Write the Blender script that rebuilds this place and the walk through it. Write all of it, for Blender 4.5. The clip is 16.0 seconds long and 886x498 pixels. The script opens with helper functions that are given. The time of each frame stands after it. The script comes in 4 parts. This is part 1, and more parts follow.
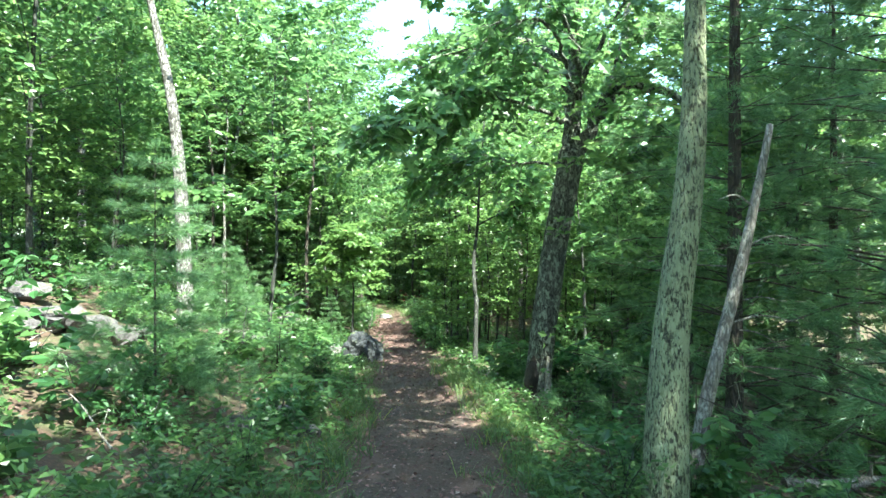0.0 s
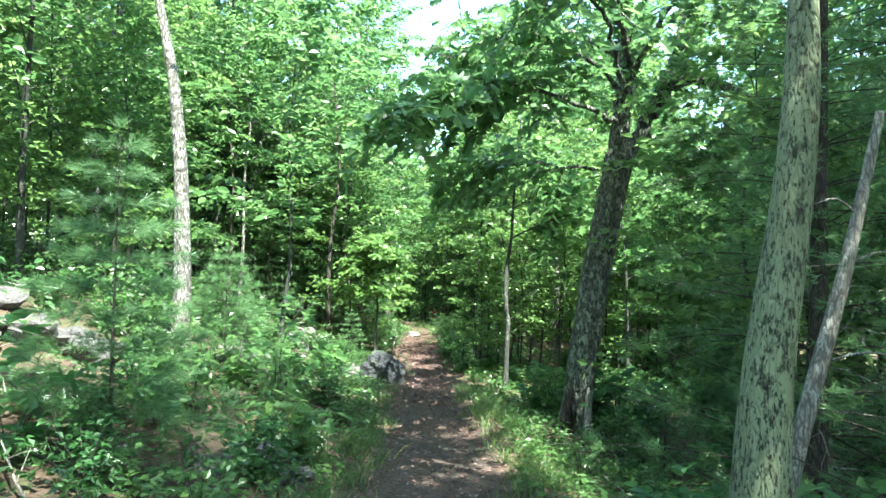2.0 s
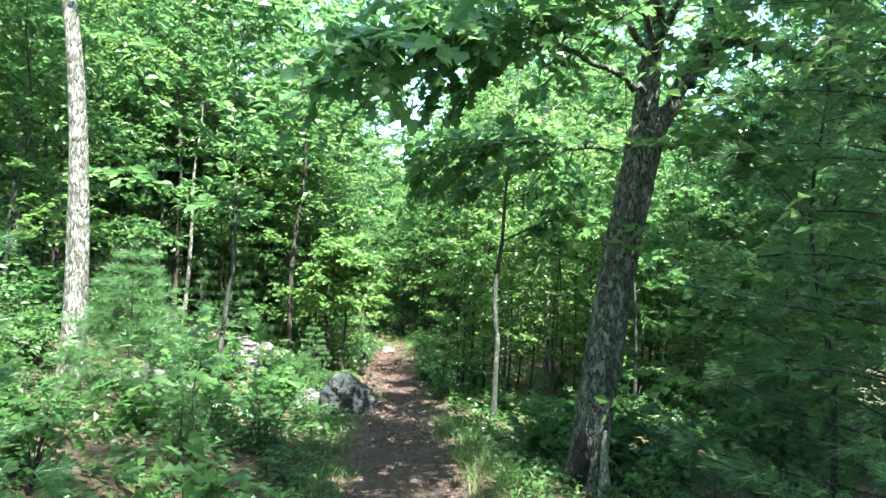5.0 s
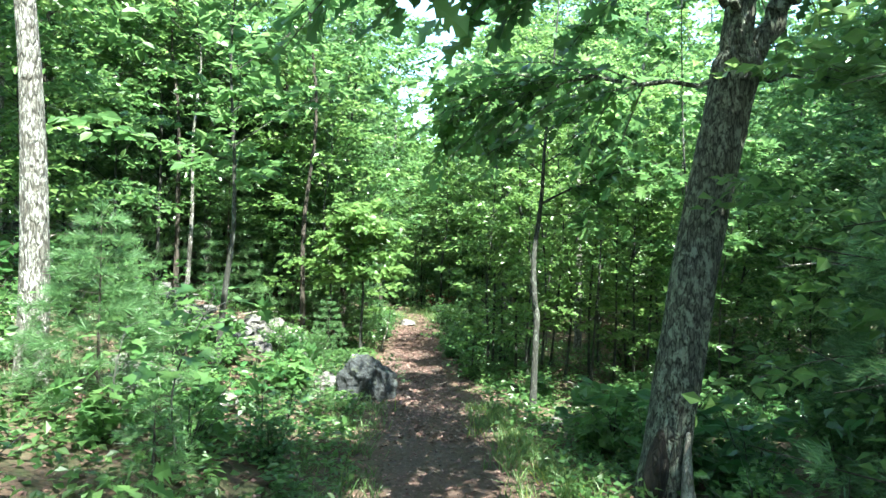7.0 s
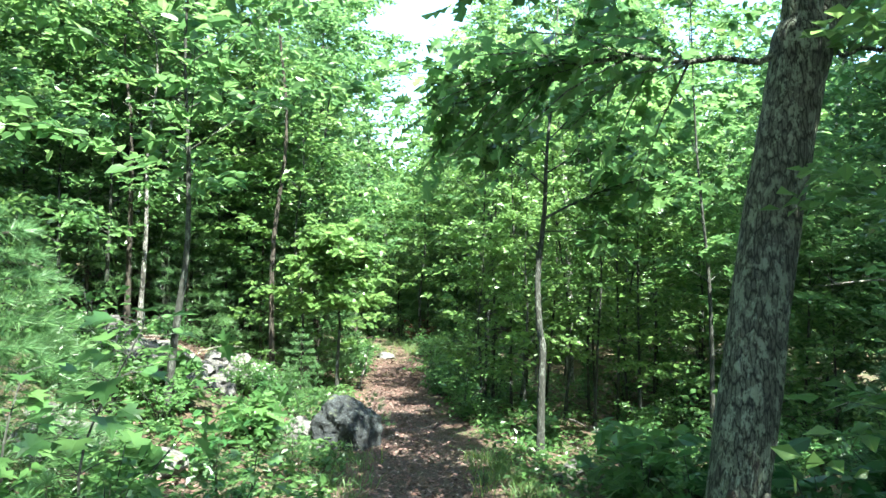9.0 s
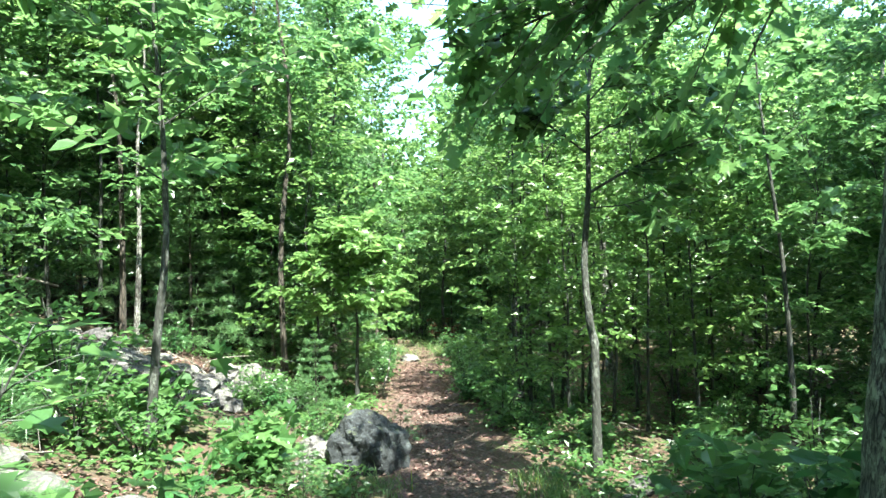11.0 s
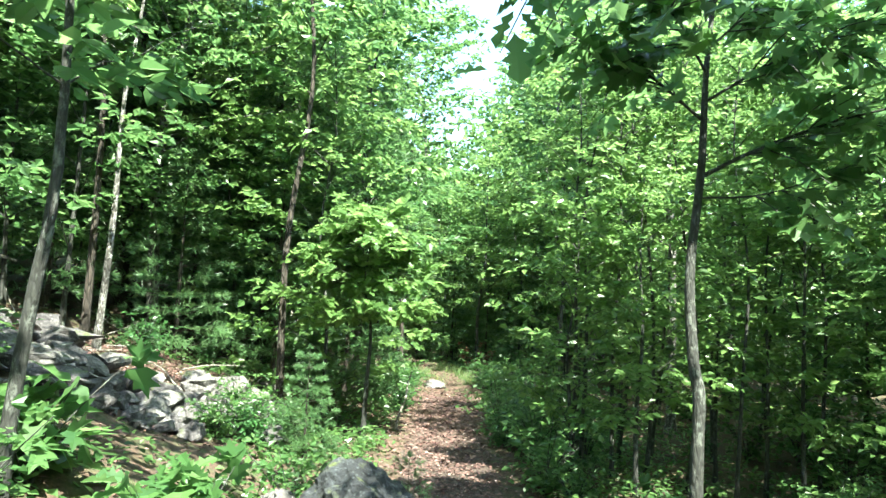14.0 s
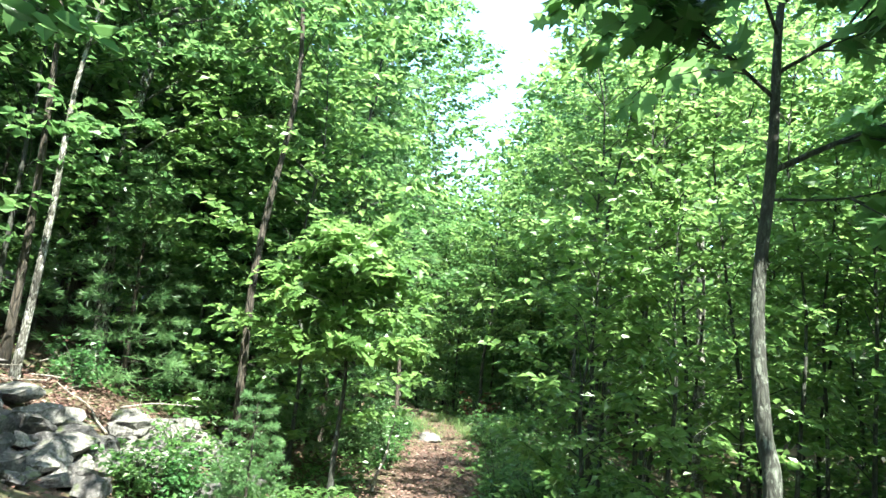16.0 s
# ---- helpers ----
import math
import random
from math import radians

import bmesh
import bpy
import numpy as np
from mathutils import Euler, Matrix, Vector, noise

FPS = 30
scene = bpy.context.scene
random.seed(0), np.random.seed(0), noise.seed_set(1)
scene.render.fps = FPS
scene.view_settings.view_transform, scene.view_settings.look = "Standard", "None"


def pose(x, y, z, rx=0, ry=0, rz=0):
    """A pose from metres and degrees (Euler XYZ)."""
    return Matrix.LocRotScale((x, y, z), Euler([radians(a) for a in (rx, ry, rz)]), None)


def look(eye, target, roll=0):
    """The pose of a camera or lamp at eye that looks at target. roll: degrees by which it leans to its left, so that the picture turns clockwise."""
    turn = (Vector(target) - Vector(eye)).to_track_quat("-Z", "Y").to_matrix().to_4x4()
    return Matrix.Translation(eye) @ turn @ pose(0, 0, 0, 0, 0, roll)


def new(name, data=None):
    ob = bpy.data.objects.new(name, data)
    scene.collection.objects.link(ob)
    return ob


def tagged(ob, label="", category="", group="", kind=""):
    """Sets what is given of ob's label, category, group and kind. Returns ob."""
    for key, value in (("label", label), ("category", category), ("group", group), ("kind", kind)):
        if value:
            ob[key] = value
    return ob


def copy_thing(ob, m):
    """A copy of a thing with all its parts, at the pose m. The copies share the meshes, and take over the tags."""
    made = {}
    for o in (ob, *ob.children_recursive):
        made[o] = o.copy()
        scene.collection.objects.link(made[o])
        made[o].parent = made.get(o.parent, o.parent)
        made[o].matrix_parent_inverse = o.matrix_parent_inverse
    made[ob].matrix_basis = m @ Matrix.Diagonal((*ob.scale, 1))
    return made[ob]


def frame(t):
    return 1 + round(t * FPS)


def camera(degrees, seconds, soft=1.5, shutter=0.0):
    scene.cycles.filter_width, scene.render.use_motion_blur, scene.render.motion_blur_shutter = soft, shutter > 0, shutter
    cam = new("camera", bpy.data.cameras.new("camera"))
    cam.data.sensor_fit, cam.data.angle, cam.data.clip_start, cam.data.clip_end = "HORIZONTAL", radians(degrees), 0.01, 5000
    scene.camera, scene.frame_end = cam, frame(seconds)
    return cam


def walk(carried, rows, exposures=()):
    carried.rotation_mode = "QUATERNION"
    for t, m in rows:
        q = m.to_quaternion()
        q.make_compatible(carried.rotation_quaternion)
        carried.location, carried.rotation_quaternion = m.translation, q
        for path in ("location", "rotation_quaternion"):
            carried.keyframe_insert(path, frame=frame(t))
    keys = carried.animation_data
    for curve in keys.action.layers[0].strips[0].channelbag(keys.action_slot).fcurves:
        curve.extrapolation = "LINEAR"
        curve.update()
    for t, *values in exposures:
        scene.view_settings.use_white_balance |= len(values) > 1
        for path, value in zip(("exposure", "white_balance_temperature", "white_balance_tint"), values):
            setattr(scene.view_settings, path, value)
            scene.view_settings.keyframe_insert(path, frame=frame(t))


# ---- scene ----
cam = camera(66.8, 16.0, soft=1.5)
METRES, EYE, TILT, LEAN, TURN = 10.0, 1.45, 0.0, 0.0, 0.0
ROWS = [
    (0.0, 0.0, 0.0, 0.0, 0.0, 0.0, -0.0),
    (0.5, 0.0031, 0.0221, -0.0019, 1.72, -1.86, 2.4),
    (1.0, 0.0008, 0.0492, -0.0019, 1.53, 1.95, 4.14),
    (1.5, 0.0033, 0.0735, -0.0059, 2.9, 2.0, 2.9),
    (2.0, 0.0091, 0.1093, -0.0057, 2.95, 1.44, -1.37),
    (2.5, 0.0092, 0.1458, -0.0114, 3.61, 1.26, -1.79),
    (3.0, 0.0124, 0.181, -0.012, 3.43, 1.57, -0.91),
    (3.5, 0.0109, 0.2104, -0.0126, 2.23, -0.01, -1.88),
    (6.0, -0.0047, 0.3654, -0.0114, 1.01, 3.82, -2.03),
    (6.5, -0.0106, 0.3991, -0.0099, 3.16, 0.63, -1.46),
    (7.0, -0.0221, 0.4251, -0.013, 2.47, -0.29, -1.59),
    (7.5, -0.0285, 0.4547, -0.016, 2.43, -3.01, -0.69),
    (8.0, -0.0334, 0.484, -0.0174, 3.49, -2.11, -0.2),
    (8.5, -0.0448, 0.5137, -0.0182, -0.79, -1.04, 0.67),
    (9.0, -0.0491, 0.5379, -0.0236, 0.04, 2.36, -0.85),
    (11.5, -0.0611, 0.6833, -0.035, 1.87, 2.03, 2.03),
    (12.0, -0.0556, 0.7163, -0.0404, 4.7, 1.51, -3.39),
    (12.5, -0.0593, 0.7506, -0.0414, 2.7, 1.53, -3.03),
    (13.0, -0.0633, 0.7814, -0.0425, 2.51, 0.32, -3.02),
    (13.5, -0.0602, 0.8156, -0.0437, 3.4, 3.09, -3.47),
    (14.0, -0.0679, 0.8507, -0.0478, 4.76, 4.18, -3.05),
    (14.5, -0.066, 0.8831, -0.0505, 7.55, 4.31, -2.0),
    (15.0, -0.0642, 0.9184, -0.0525, 8.91, 4.74, -5.79),
    (15.5, -0.0666, 0.9536, -0.0524, 6.55, 5.21, -3.15),
    (16.0, -0.0563, 0.9805, -0.0578, 5.69, 8.22, -5.52),
]
walk(cam, [(t, pose(0, 0, EYE, TILT, LEAN, TURN) @ pose(METRES * x, METRES * y, METRES * z, 90 + pitch, roll, yaw)) for t, x, y, z, yaw, pitch, roll in ROWS], [(0.0, 3.26, 6150, -5), (9.0, 3.22, 6200, -5), (16.0, 3.24, 6400, -5)])

# ---- world and sun ----
SUN_AZ, SUN_EL = radians(150), radians(60)
world = bpy.data.worlds.new("sky")
scene.world = world
world.use_nodes = True
wn = world.node_tree
sky = wn.nodes.new("ShaderNodeTexSky")
sky.sky_type, sky.sun_disc = "NISHITA", False
sky.sun_elevation, sky.sun_rotation = SUN_EL, SUN_AZ
wn.links.new(sky.outputs[0], wn.nodes["Background"].inputs[0])
wn.nodes["Background"].inputs[1].default_value = 0.12
sun = new("sun", bpy.data.lights.new("sun", "SUN"))
sun.data.energy, sun.data.angle, sun.data.color = 4.1, radians(0.6), (1.0, 0.95, 0.86)
sun_from = Vector((math.sin(SUN_AZ) * math.cos(SUN_EL), math.cos(SUN_AZ) * math.cos(SUN_EL), math.sin(SUN_EL)))
sun.matrix_world = look(sun_from * 60, (0, 0, 0))


# ---- materials ----
class Nodes:
    """A small wrapper that makes and links shader nodes."""
    def __init__(self, name):
        self.mat = bpy.data.materials.new(name)
        self.mat.use_nodes = True
        self.t = self.mat.node_tree
        self.bsdf = self.t.nodes["Principled BSDF"]
        self.out = self.t.nodes["Material Output"]

    def n(self, kind, **inputs):
        node = self.t.nodes.new("ShaderNode" + kind)
        for key, value in inputs.items():
            self.set(node.inputs[key.replace("_", " ")], value)
        return node

    def set(self, socket, value):
        if isinstance(value, bpy.types.NodeSocket):
            self.t.links.new(value, socket)
        else:
            socket.default_value = value

    def coords(self, scale=(1, 1, 1)):
        m = self.n("Mapping", Vector=self.n("TexCoord").outputs["Object"])
        m.inputs["Scale"].default_value = scale
        return m.outputs[0]

    def noise(self, vec, scale, detail=4.0, rough=0.6):
        return self.n("TexNoise", Vector=vec, Scale=scale, Detail=detail, Roughness=rough).outputs["Fac"]

    def ramp(self, fac, *stops):
        r = self.n("ValToRGB", Fac=fac)
        els = r.color_ramp.elements
        els[0].position, els[0].color = stops[0][0], (*stops[0][1], 1)
        els[1].position, els[1].color = stops[-1][0], (*stops[-1][1], 1)
        for p, c in stops[1:-1]:
            els.new(p).color = (*c, 1)
        return r.outputs[0]

    def mix(self, fac, a, b):
        m = self.n("Mix")
        m.data_type = "RGBA"
        self.set(m.inputs[0], fac)
        self.set(m.inputs[6], a)
        self.set(m.inputs[7], b)
        return m.outputs[2]

    def bump(self, height, strength, distance):
        self.set(self.bsdf.inputs["Normal"], self.n("Bump", Height=height, Strength=strength, Distance=distance).outputs[0])


def grey(v):
    return (v, v, v)


def leaf_material(name, dark, mid, bright, through_share=0.54, gloss=0.36, yellow=0.0):
    k = Nodes(name)
    rnd = k.n("NewGeometry").outputs["Random Per Island"]
    stops = [(0.0, dark), (0.5, mid), (0.97, bright)]
    if yellow:
        stops[-1] = (0.9, bright)
        stops.append((1.0, (0.24, 0.27, 0.035)))
    col = k.ramp(rnd, *stops)
    blot = k.noise(k.coords(), 1.3, 2.0)
    col = k.mix(k.ramp(blot, (0.35, grey(0.0)), (0.7, grey(0.35))), col, (*[c * 1.15 for c in bright], 1))
    k.set(k.bsdf.inputs["Base Color"], col)
    k.bsdf.inputs["Roughness"].default_value = gloss
    k.bsdf.inputs["Specular IOR Level"].default_value = 0.5
    tint = k.n("HueSaturation", Color=col, Hue=0.49, Saturation=0.95, Value=1.75)
    tr = k.n("BsdfTranslucent", Color=tint.outputs[0])
    mx = k.n("MixShader", Fac=through_share)
    k.t.links.new(k.bsdf.outputs[0], mx.inputs[1])
    k.t.links.new(tr.outputs[0], mx.inputs[2])
    k.t.links.new(mx.outputs[0], k.out.inputs[0])
    return k.mat


def bark_material(name, furrow, ridge, lichen, amount, scale=1.0, relief=0.6, fleck=0.0, crack=0.22):
    k = Nodes(name)
    v = k.coords((9 * scale, 9 * scale, 1.9 * scale))
    vor = k.n("TexVoronoi", Vector=v, Scale=2.2)
    vor.feature = "DISTANCE_TO_EDGE"
    plates = k.ramp(vor.outputs["Distance"], (0.02, grey(0)), (crack, grey(1)))
    fine = k.noise(k.coords((30, 30, 8)), 3.0 * scale, 6.0, 0.7)
    col = k.mix(plates, (*furrow, 1), (*ridge, 1))
    col = k.mix(k.ramp(fine, (0.35, grey(0.75)), (0.6, grey(0))), col, (*furrow, 1))
    patch = k.noise(k.coords((1, 1, 0.55)), 17.0, 6.0, 0.72)
    col = k.mix(k.ramp(patch, (0.62 - amount * 0.3, grey(0)), (0.70 - amount * 0.3, grey(0.85))), col, (*lichen, 1))
    if fleck:
        spots = k.noise(k.coords((64, 64, 20)), 1.0, 6.0, 0.66)
        col = k.mix(k.ramp(spots, (0.60 - fleck * 0.2, grey(0)), (0.65 - fleck * 0.2, grey(0.92))), col, (*furrow, 1))
    tone = k.noise(k.coords((1, 1, 0.5)), 2.2, 3.0)
    col = k.mix(k.ramp(tone, (0.4, grey(0)), (0.7, grey(0.45))), col, (*[f * 0.7 + 0.3 * q for f, q in zip(furrow, ridge)], 1))
    k.set(k.bsdf.inputs["Base Color"], col)
    k.bsdf.inputs["Roughness"].default_value = 0.9
    add = k.n("Math", Value=0.5)
    k.set(add.inputs[0], plates)
    k.set(add.inputs[1], fine)
    k.bump(add.outputs[0], relief, 0.02)
    return k.mat


def rock_material(name, dark, mid, light, moss=0.2):
    k = Nodes(name)
    c = k.coords()
    big, fine = k.noise(c, 4.0, 8.0, 0.65), k.noise(c, 38.0, 6.0, 0.7)
    col = k.ramp(big, (0.3, dark), (0.5, mid), (0.72, light))
    col = k.mix(k.ramp(fine, (0.36, grey(0.8)), (0.55, grey(0))), col, (*[d * 0.5 for d in dark], 1))
    spots = k.n("TexVoronoi", Vector=c, Scale=26.0).outputs["Distance"]
    col = k.mix(k.ramp(spots, (0.16, grey(0.7)), (0.3, grey(0))), col, (*light, 1))
    up = k.n("SeparateXYZ", Vector=k.n("NewGeometry").outputs["Normal"]).outputs["Z"]
    m = k.n("Math", Value=0.5)
    m.operation = "MULTIPLY"
    k.set(m.inputs[0], k.ramp(up, (0.3, grey(0)), (0.8, grey(1))))
    k.set(m.inputs[1], k.ramp(k.noise(c, 7.0, 5.0), (0.62 - moss * 0.3, grey(0)), (0.7 - moss * 0.2, grey(1))))
    col = k.mix(m.outputs[0], col, (0.07, 0.085, 0.03, 1))
    k.set(k.bsdf.inputs["Base Color"], col)
    k.bsdf.inputs["Roughness"].default_value = 0.88
    add = k.n("Math")
    k.set(add.inputs[0], big)
    k.set(add.inputs[1], fine)
    k.bump(add.outputs[0], 0.8, 0.03)
    return k.mat


def ground_material():
    k = Nodes("forest_soil")
    c = k.coords()
    fine, mid, big = k.noise(c, 34.0, 8.0, 0.7), k.noise(c, 5.0, 6.0), k.noise(c, 0.7, 4.0)
    litter = k.ramp(fine, (0.3, (0.025, 0.017, 0.011)), (0.52, (0.068, 0.041, 0.027)), (0.74, (0.15, 0.088, 0.06)))
    green = k.ramp(fine, (0.3, (0.02, 0.03, 0.01)), (0.7, (0.075, 0.10, 0.03)))
    floor_col = k.mix(k.ramp(mid, (0.45, grey(0)), (0.62, grey(0.8))), litter, green)
    dirt = k.ramp(fine, (0.34, (0.022, 0.016, 0.013)), (0.54, (0.062, 0.043, 0.034)), (0.80, (0.25, 0.205, 0.165)))
    dirt = k.mix(k.ramp(big, (0.4, grey(0)), (0.65, grey(0.6))), dirt, (0.085, 0.044, 0.033, 1))
    mask = k.n("Attribute")
    mask.attribute_name = "worn"
    s = k.n("Math")
    k.set(s.inputs[0], mask.outputs["Fac"])
    k.set(s.inputs[1], mid)
    col = k.mix(k.ramp(s.outputs[0], (0.92, grey(0)), (1.08, grey(1))), floor_col, dirt)
    k.set(k.bsdf.inputs["Base Color"], col)
    k.bsdf.inputs["Roughness"].default_value = 0.95
    add = k.n("Math")
    k.set(add.inputs[0], fine)
    k.set(add.inputs[1], mid)
    k.bump(add.outputs[0], 0.7, 0.03)
    return k.mat


def litter_material():
    k = Nodes("dead_leaves")
    col = k.ramp(k.n("NewGeometry").outputs["Random Per Island"], (0.0, (0.034, 0.019, 0.016)), (0.55, (0.092, 0.043, 0.036)),
                 (0.93, (0.185, 0.105, 0.088)), (1.0, (0.28, 0.215, 0.19)))
    k.set(k.bsdf.inputs["Base Color"], col)
    k.bsdf.inputs["Roughness"].default_value = 0.7
    return k.mat


M_OAK = bark_material("oak_bark", (0.014, 0.013, 0.011), (0.165, 0.168, 0.135), (0.33, 0.36, 0.28), 0.40, 1.7, 1.0, 0.12, 0.13)
M_LICHEN = bark_material("lichen_bark", (0.014, 0.014, 0.009), (0.16, 0.175, 0.095), (0.30, 0.34, 0.20), 0.72, 1.7, 0.9, 0.3, 0.15)
M_PALE = bark_material("pale_bark", (0.05, 0.044, 0.037), (0.17, 0.163, 0.145), (0.40, 0.395, 0.365), 0.5, 1.6, 0.7, 0.55, 0.16)
M_SMOOTH = bark_material("smooth_bark", (0.02, 0.02, 0.017), (0.052, 0.054, 0.046), (0.13, 0.14, 0.12), 0.3, 2.2, 0.35, 0.3)
M_PINEBARK = bark_material("pine_bark", (0.02, 0.016, 0.012), (0.085, 0.066, 0.052), (0.13, 0.135, 0.10), 0.1, 1.3, 0.8)
M_DEAD = bark_material("bare_wood", (0.08, 0.07, 0.06), (0.30, 0.27, 0.235), (0.42, 0.40, 0.35), 0.3, 1.6, 0.4, 0.2)
M_LEAF = leaf_material("broad_leaf", (0.033, 0.080, 0.026), (0.062, 0.140, 0.044), (0.112, 0.20, 0.066), gloss=0.32)
M_LEAF_Y = leaf_material("light_leaf", (0.050, 0.105, 0.030), (0.084, 0.162, 0.046), (0.140, 0.228, 0.068), gloss=0.34)
M_LEAF_D = leaf_material("deep_leaf", (0.020, 0.060, 0.020), (0.038, 0.105, 0.032), (0.064, 0.15, 0.044), 0.40)
M_NEEDLE = leaf_material("pine_needle", (0.038, 0.092, 0.037), (0.074, 0.155, 0.060), (0.130, 0.22, 0.09), 0.42, 0.36)
M_FERN = leaf_material("underbrush_leaf", (0.026, 0.066, 0.020), (0.054, 0.120, 0.036), (0.105, 0.185, 0.058))
M_GRASS = leaf_material("grass_blade", (0.03, 0.07, 0.02), (0.058, 0.115, 0.034), (0.12, 0.18, 0.06), 0.35, 0.5, 0.1)
M_RUST = leaf_material("rusty_frond", (0.05, 0.022, 0.013), (0.10, 0.042, 0.022), (0.15, 0.07, 0.035), 0.2, 0.6)
M_BOULDER = rock_material("dark_granite", (0.010, 0.011, 0.0125), (0.022, 0.025, 0.029), (0.066, 0.074, 0.078), 0.15)
M_LEDGE = rock_material("pale_granite", (0.05, 0.046, 0.044), (0.15, 0.138, 0.132), (0.29, 0.275, 0.265), 0.2)
# Near-black colour that carries the shade inside the oak's hollow.
M_HOLLOW = bark_material("hollow_shade", (0.008, 0.006, 0.005), (0.025, 0.018, 0.013), (0.05, 0.04, 0.03), 0.1, 1.5, 0.8)
M_GREYROCK = rock_material("grey_rock", (0.03, 0.027, 0.028), (0.085, 0.077, 0.078), (0.18, 0.165, 0.165), 0.25)
M_SOIL = ground_material()
M_LITTER = litter_material()

# ---- geometry tools ----
RNG = np.random.default_rng(7)


def unit(v):
    return v / np.maximum(np.linalg.norm(v, axis=-1, keepdims=True), 1e-9)


class Geo:
    """Collects vertices and faces; the faces are arrays of three or four corners."""
    def __init__(self):
        self.v, self.f, self.n = [], [], 0

    def add(self, v, *faces):
        for f in faces:
            self.f.append(np.asarray(f, dtype=np.int64) + self.n)
        self.v.append(np.asarray(v, dtype=float))
        self.n += len(v)

    def mesh(self, name, material, smooth=False):
        me = bpy.data.meshes.new(name)
        v = np.concatenate(self.v)
        sizes = np.concatenate([np.full(len(f), f.shape[1]) for f in self.f])
        corners = np.concatenate([f.ravel() for f in self.f])
        me.vertices.add(len(v))
        me.vertices.foreach_set("co", v.astype(np.float32).ravel())
        me.loops.add(len(corners))
        me.loops.foreach_set("vertex_index", corners.astype(np.int32))
        me.polygons.add(len(sizes))
        me.polygons.foreach_set("loop_start", np.concatenate([[0], np.cumsum(sizes)[:-1]]).astype(np.int32))
        me.polygons.foreach_set("use_smooth", np.full(len(sizes), smooth))
        me.update(calc_edges=True)
        me.materials.append(material)
        return me


def part(name, geo, material, parent, label="", smooth=False):
    ob = new(name, geo.mesh(name, material, smooth))
    ob.parent = parent
    return tagged(ob, label)


def thing(name, x, y, z, label, category, group="", kind=""):
    ob = new(name)
    ob.location = (x, y, z)
    ob.empty_display_size = 0.2
    return tagged(ob, label, category, group, kind)


def smooth_path(points, n):
    """A smooth line through the points, with n samples."""
    p = np.asarray(points, float)
    if len(p) < 3:
        return p[0] + np.linspace(0, 1, n)[:, None] * (p[-1] - p[0])
    q = np.vstack([2 * p[0] - p[1], p, 2 * p[-1] - p[-2]])
    u = np.linspace(0, len(p) - 1 - 1e-6, n)
    i, t = u.astype(int), (u % 1)[:, None]
    a, b, c, d = q[i], q[i + 1], q[i + 2], q[i + 3]
    return 0.5 * (2 * b + (c - a) * t + (2 * a - 5 * b + 4 * c - d) * t ** 2 + (3 * b - a - 3 * c + d) * t ** 3)


def tube(geo, path, radii, sides=8, rough=0.0, seed=0, flare=0.0):
    """A tapered limb along a path; rough: how uneven its skin is, as a share of the radius."""
    path, radii = np.asarray(path), np.asarray(radii)
    n = len(path)
    d = unit(np.gradient(path, axis=0))
    ref = np.where(np.abs(d[:, 2:3]) > 0.8, [[1.0, 0, 0]], [[0, 0, 1.0]])
    a = unit(np.cross(d, ref))
    if abs(d[0, 2]) > 0.8:
        a = unit(np.cross(d, np.array([[0.0, 1, 0]])))
    b = np.cross(d, a)
    ang = np.linspace(0, 2 * np.pi, sides, endpoint=False)
    r = np.repeat(radii[:, None], sides, 1)
    if rough:
        for i in range(n):
            for j in range(sides):
                q = Vector((math.cos(ang[j]) * 2.2, math.sin(ang[j]) * 2.2, path[i, 2] * 1.6 + seed * 7.3))
                fine = Vector((math.cos(ang[j]) * 7, math.sin(ang[j]) * 7, path[i, 2] * 5 + seed * 3.1))
                r[i, j] *= 1 + rough * (noise.noise(q) + 0.5 * noise.noise(fine))
    if flare:
        h = path[:, 2] - path[0, 2]
        lobe = 1 + 0.35 * np.cos(ang * 4 + seed) + 0.2 * np.cos(ang * 7 + 2 * seed)
        r *= 1 + flare * np.exp(-np.maximum(h, 0) / 0.16)[:, None] * lobe[None]
    v = path[:, None] + r[..., None] * (np.cos(ang)[None, :, None] * a[:, None] + np.sin(ang)[None, :, None] * b[:, None])
    i, j = np.meshgrid(np.arange(n - 1), np.arange(sides), indexing="ij")
    k = (j + 1) % sides
    f = np.stack([i * sides + j, i * sides + k, (i + 1) * sides + k, (i + 1) * sides + j], -1).reshape(-1, 4)
    tip = np.vstack([v.reshape(-1, 3), path[-1:] + d[-1:] * radii[-1] * 0.5])
    last = (n - 1) * sides
    cap = np.array([[last + q, last + (q + 1) % sides, n * sides] for q in range(sides)])
    geo.add(tip, f, cap)


def outline_leaf(right):
    """A leaf from the outline of its right half, folded along the midrib."""
    m = len(right)
    v = [(0, 0, 0)] + [(x, y, 0.22 * x - 0.12 * y * y) for x, y in right] + [(0, 1, -0.14)] + [(-x, y, 0.22 * x - 0.12 * y * y) for x, y in right[::-1]]
    mid = len(v)
    v += [(0, 0.5, -0.03)]
    ring = list(range(mid))
    f = [(mid, ring[i], ring[(i + 1) % mid]) for i in range(mid)]
    return np.array(v), np.array(f)


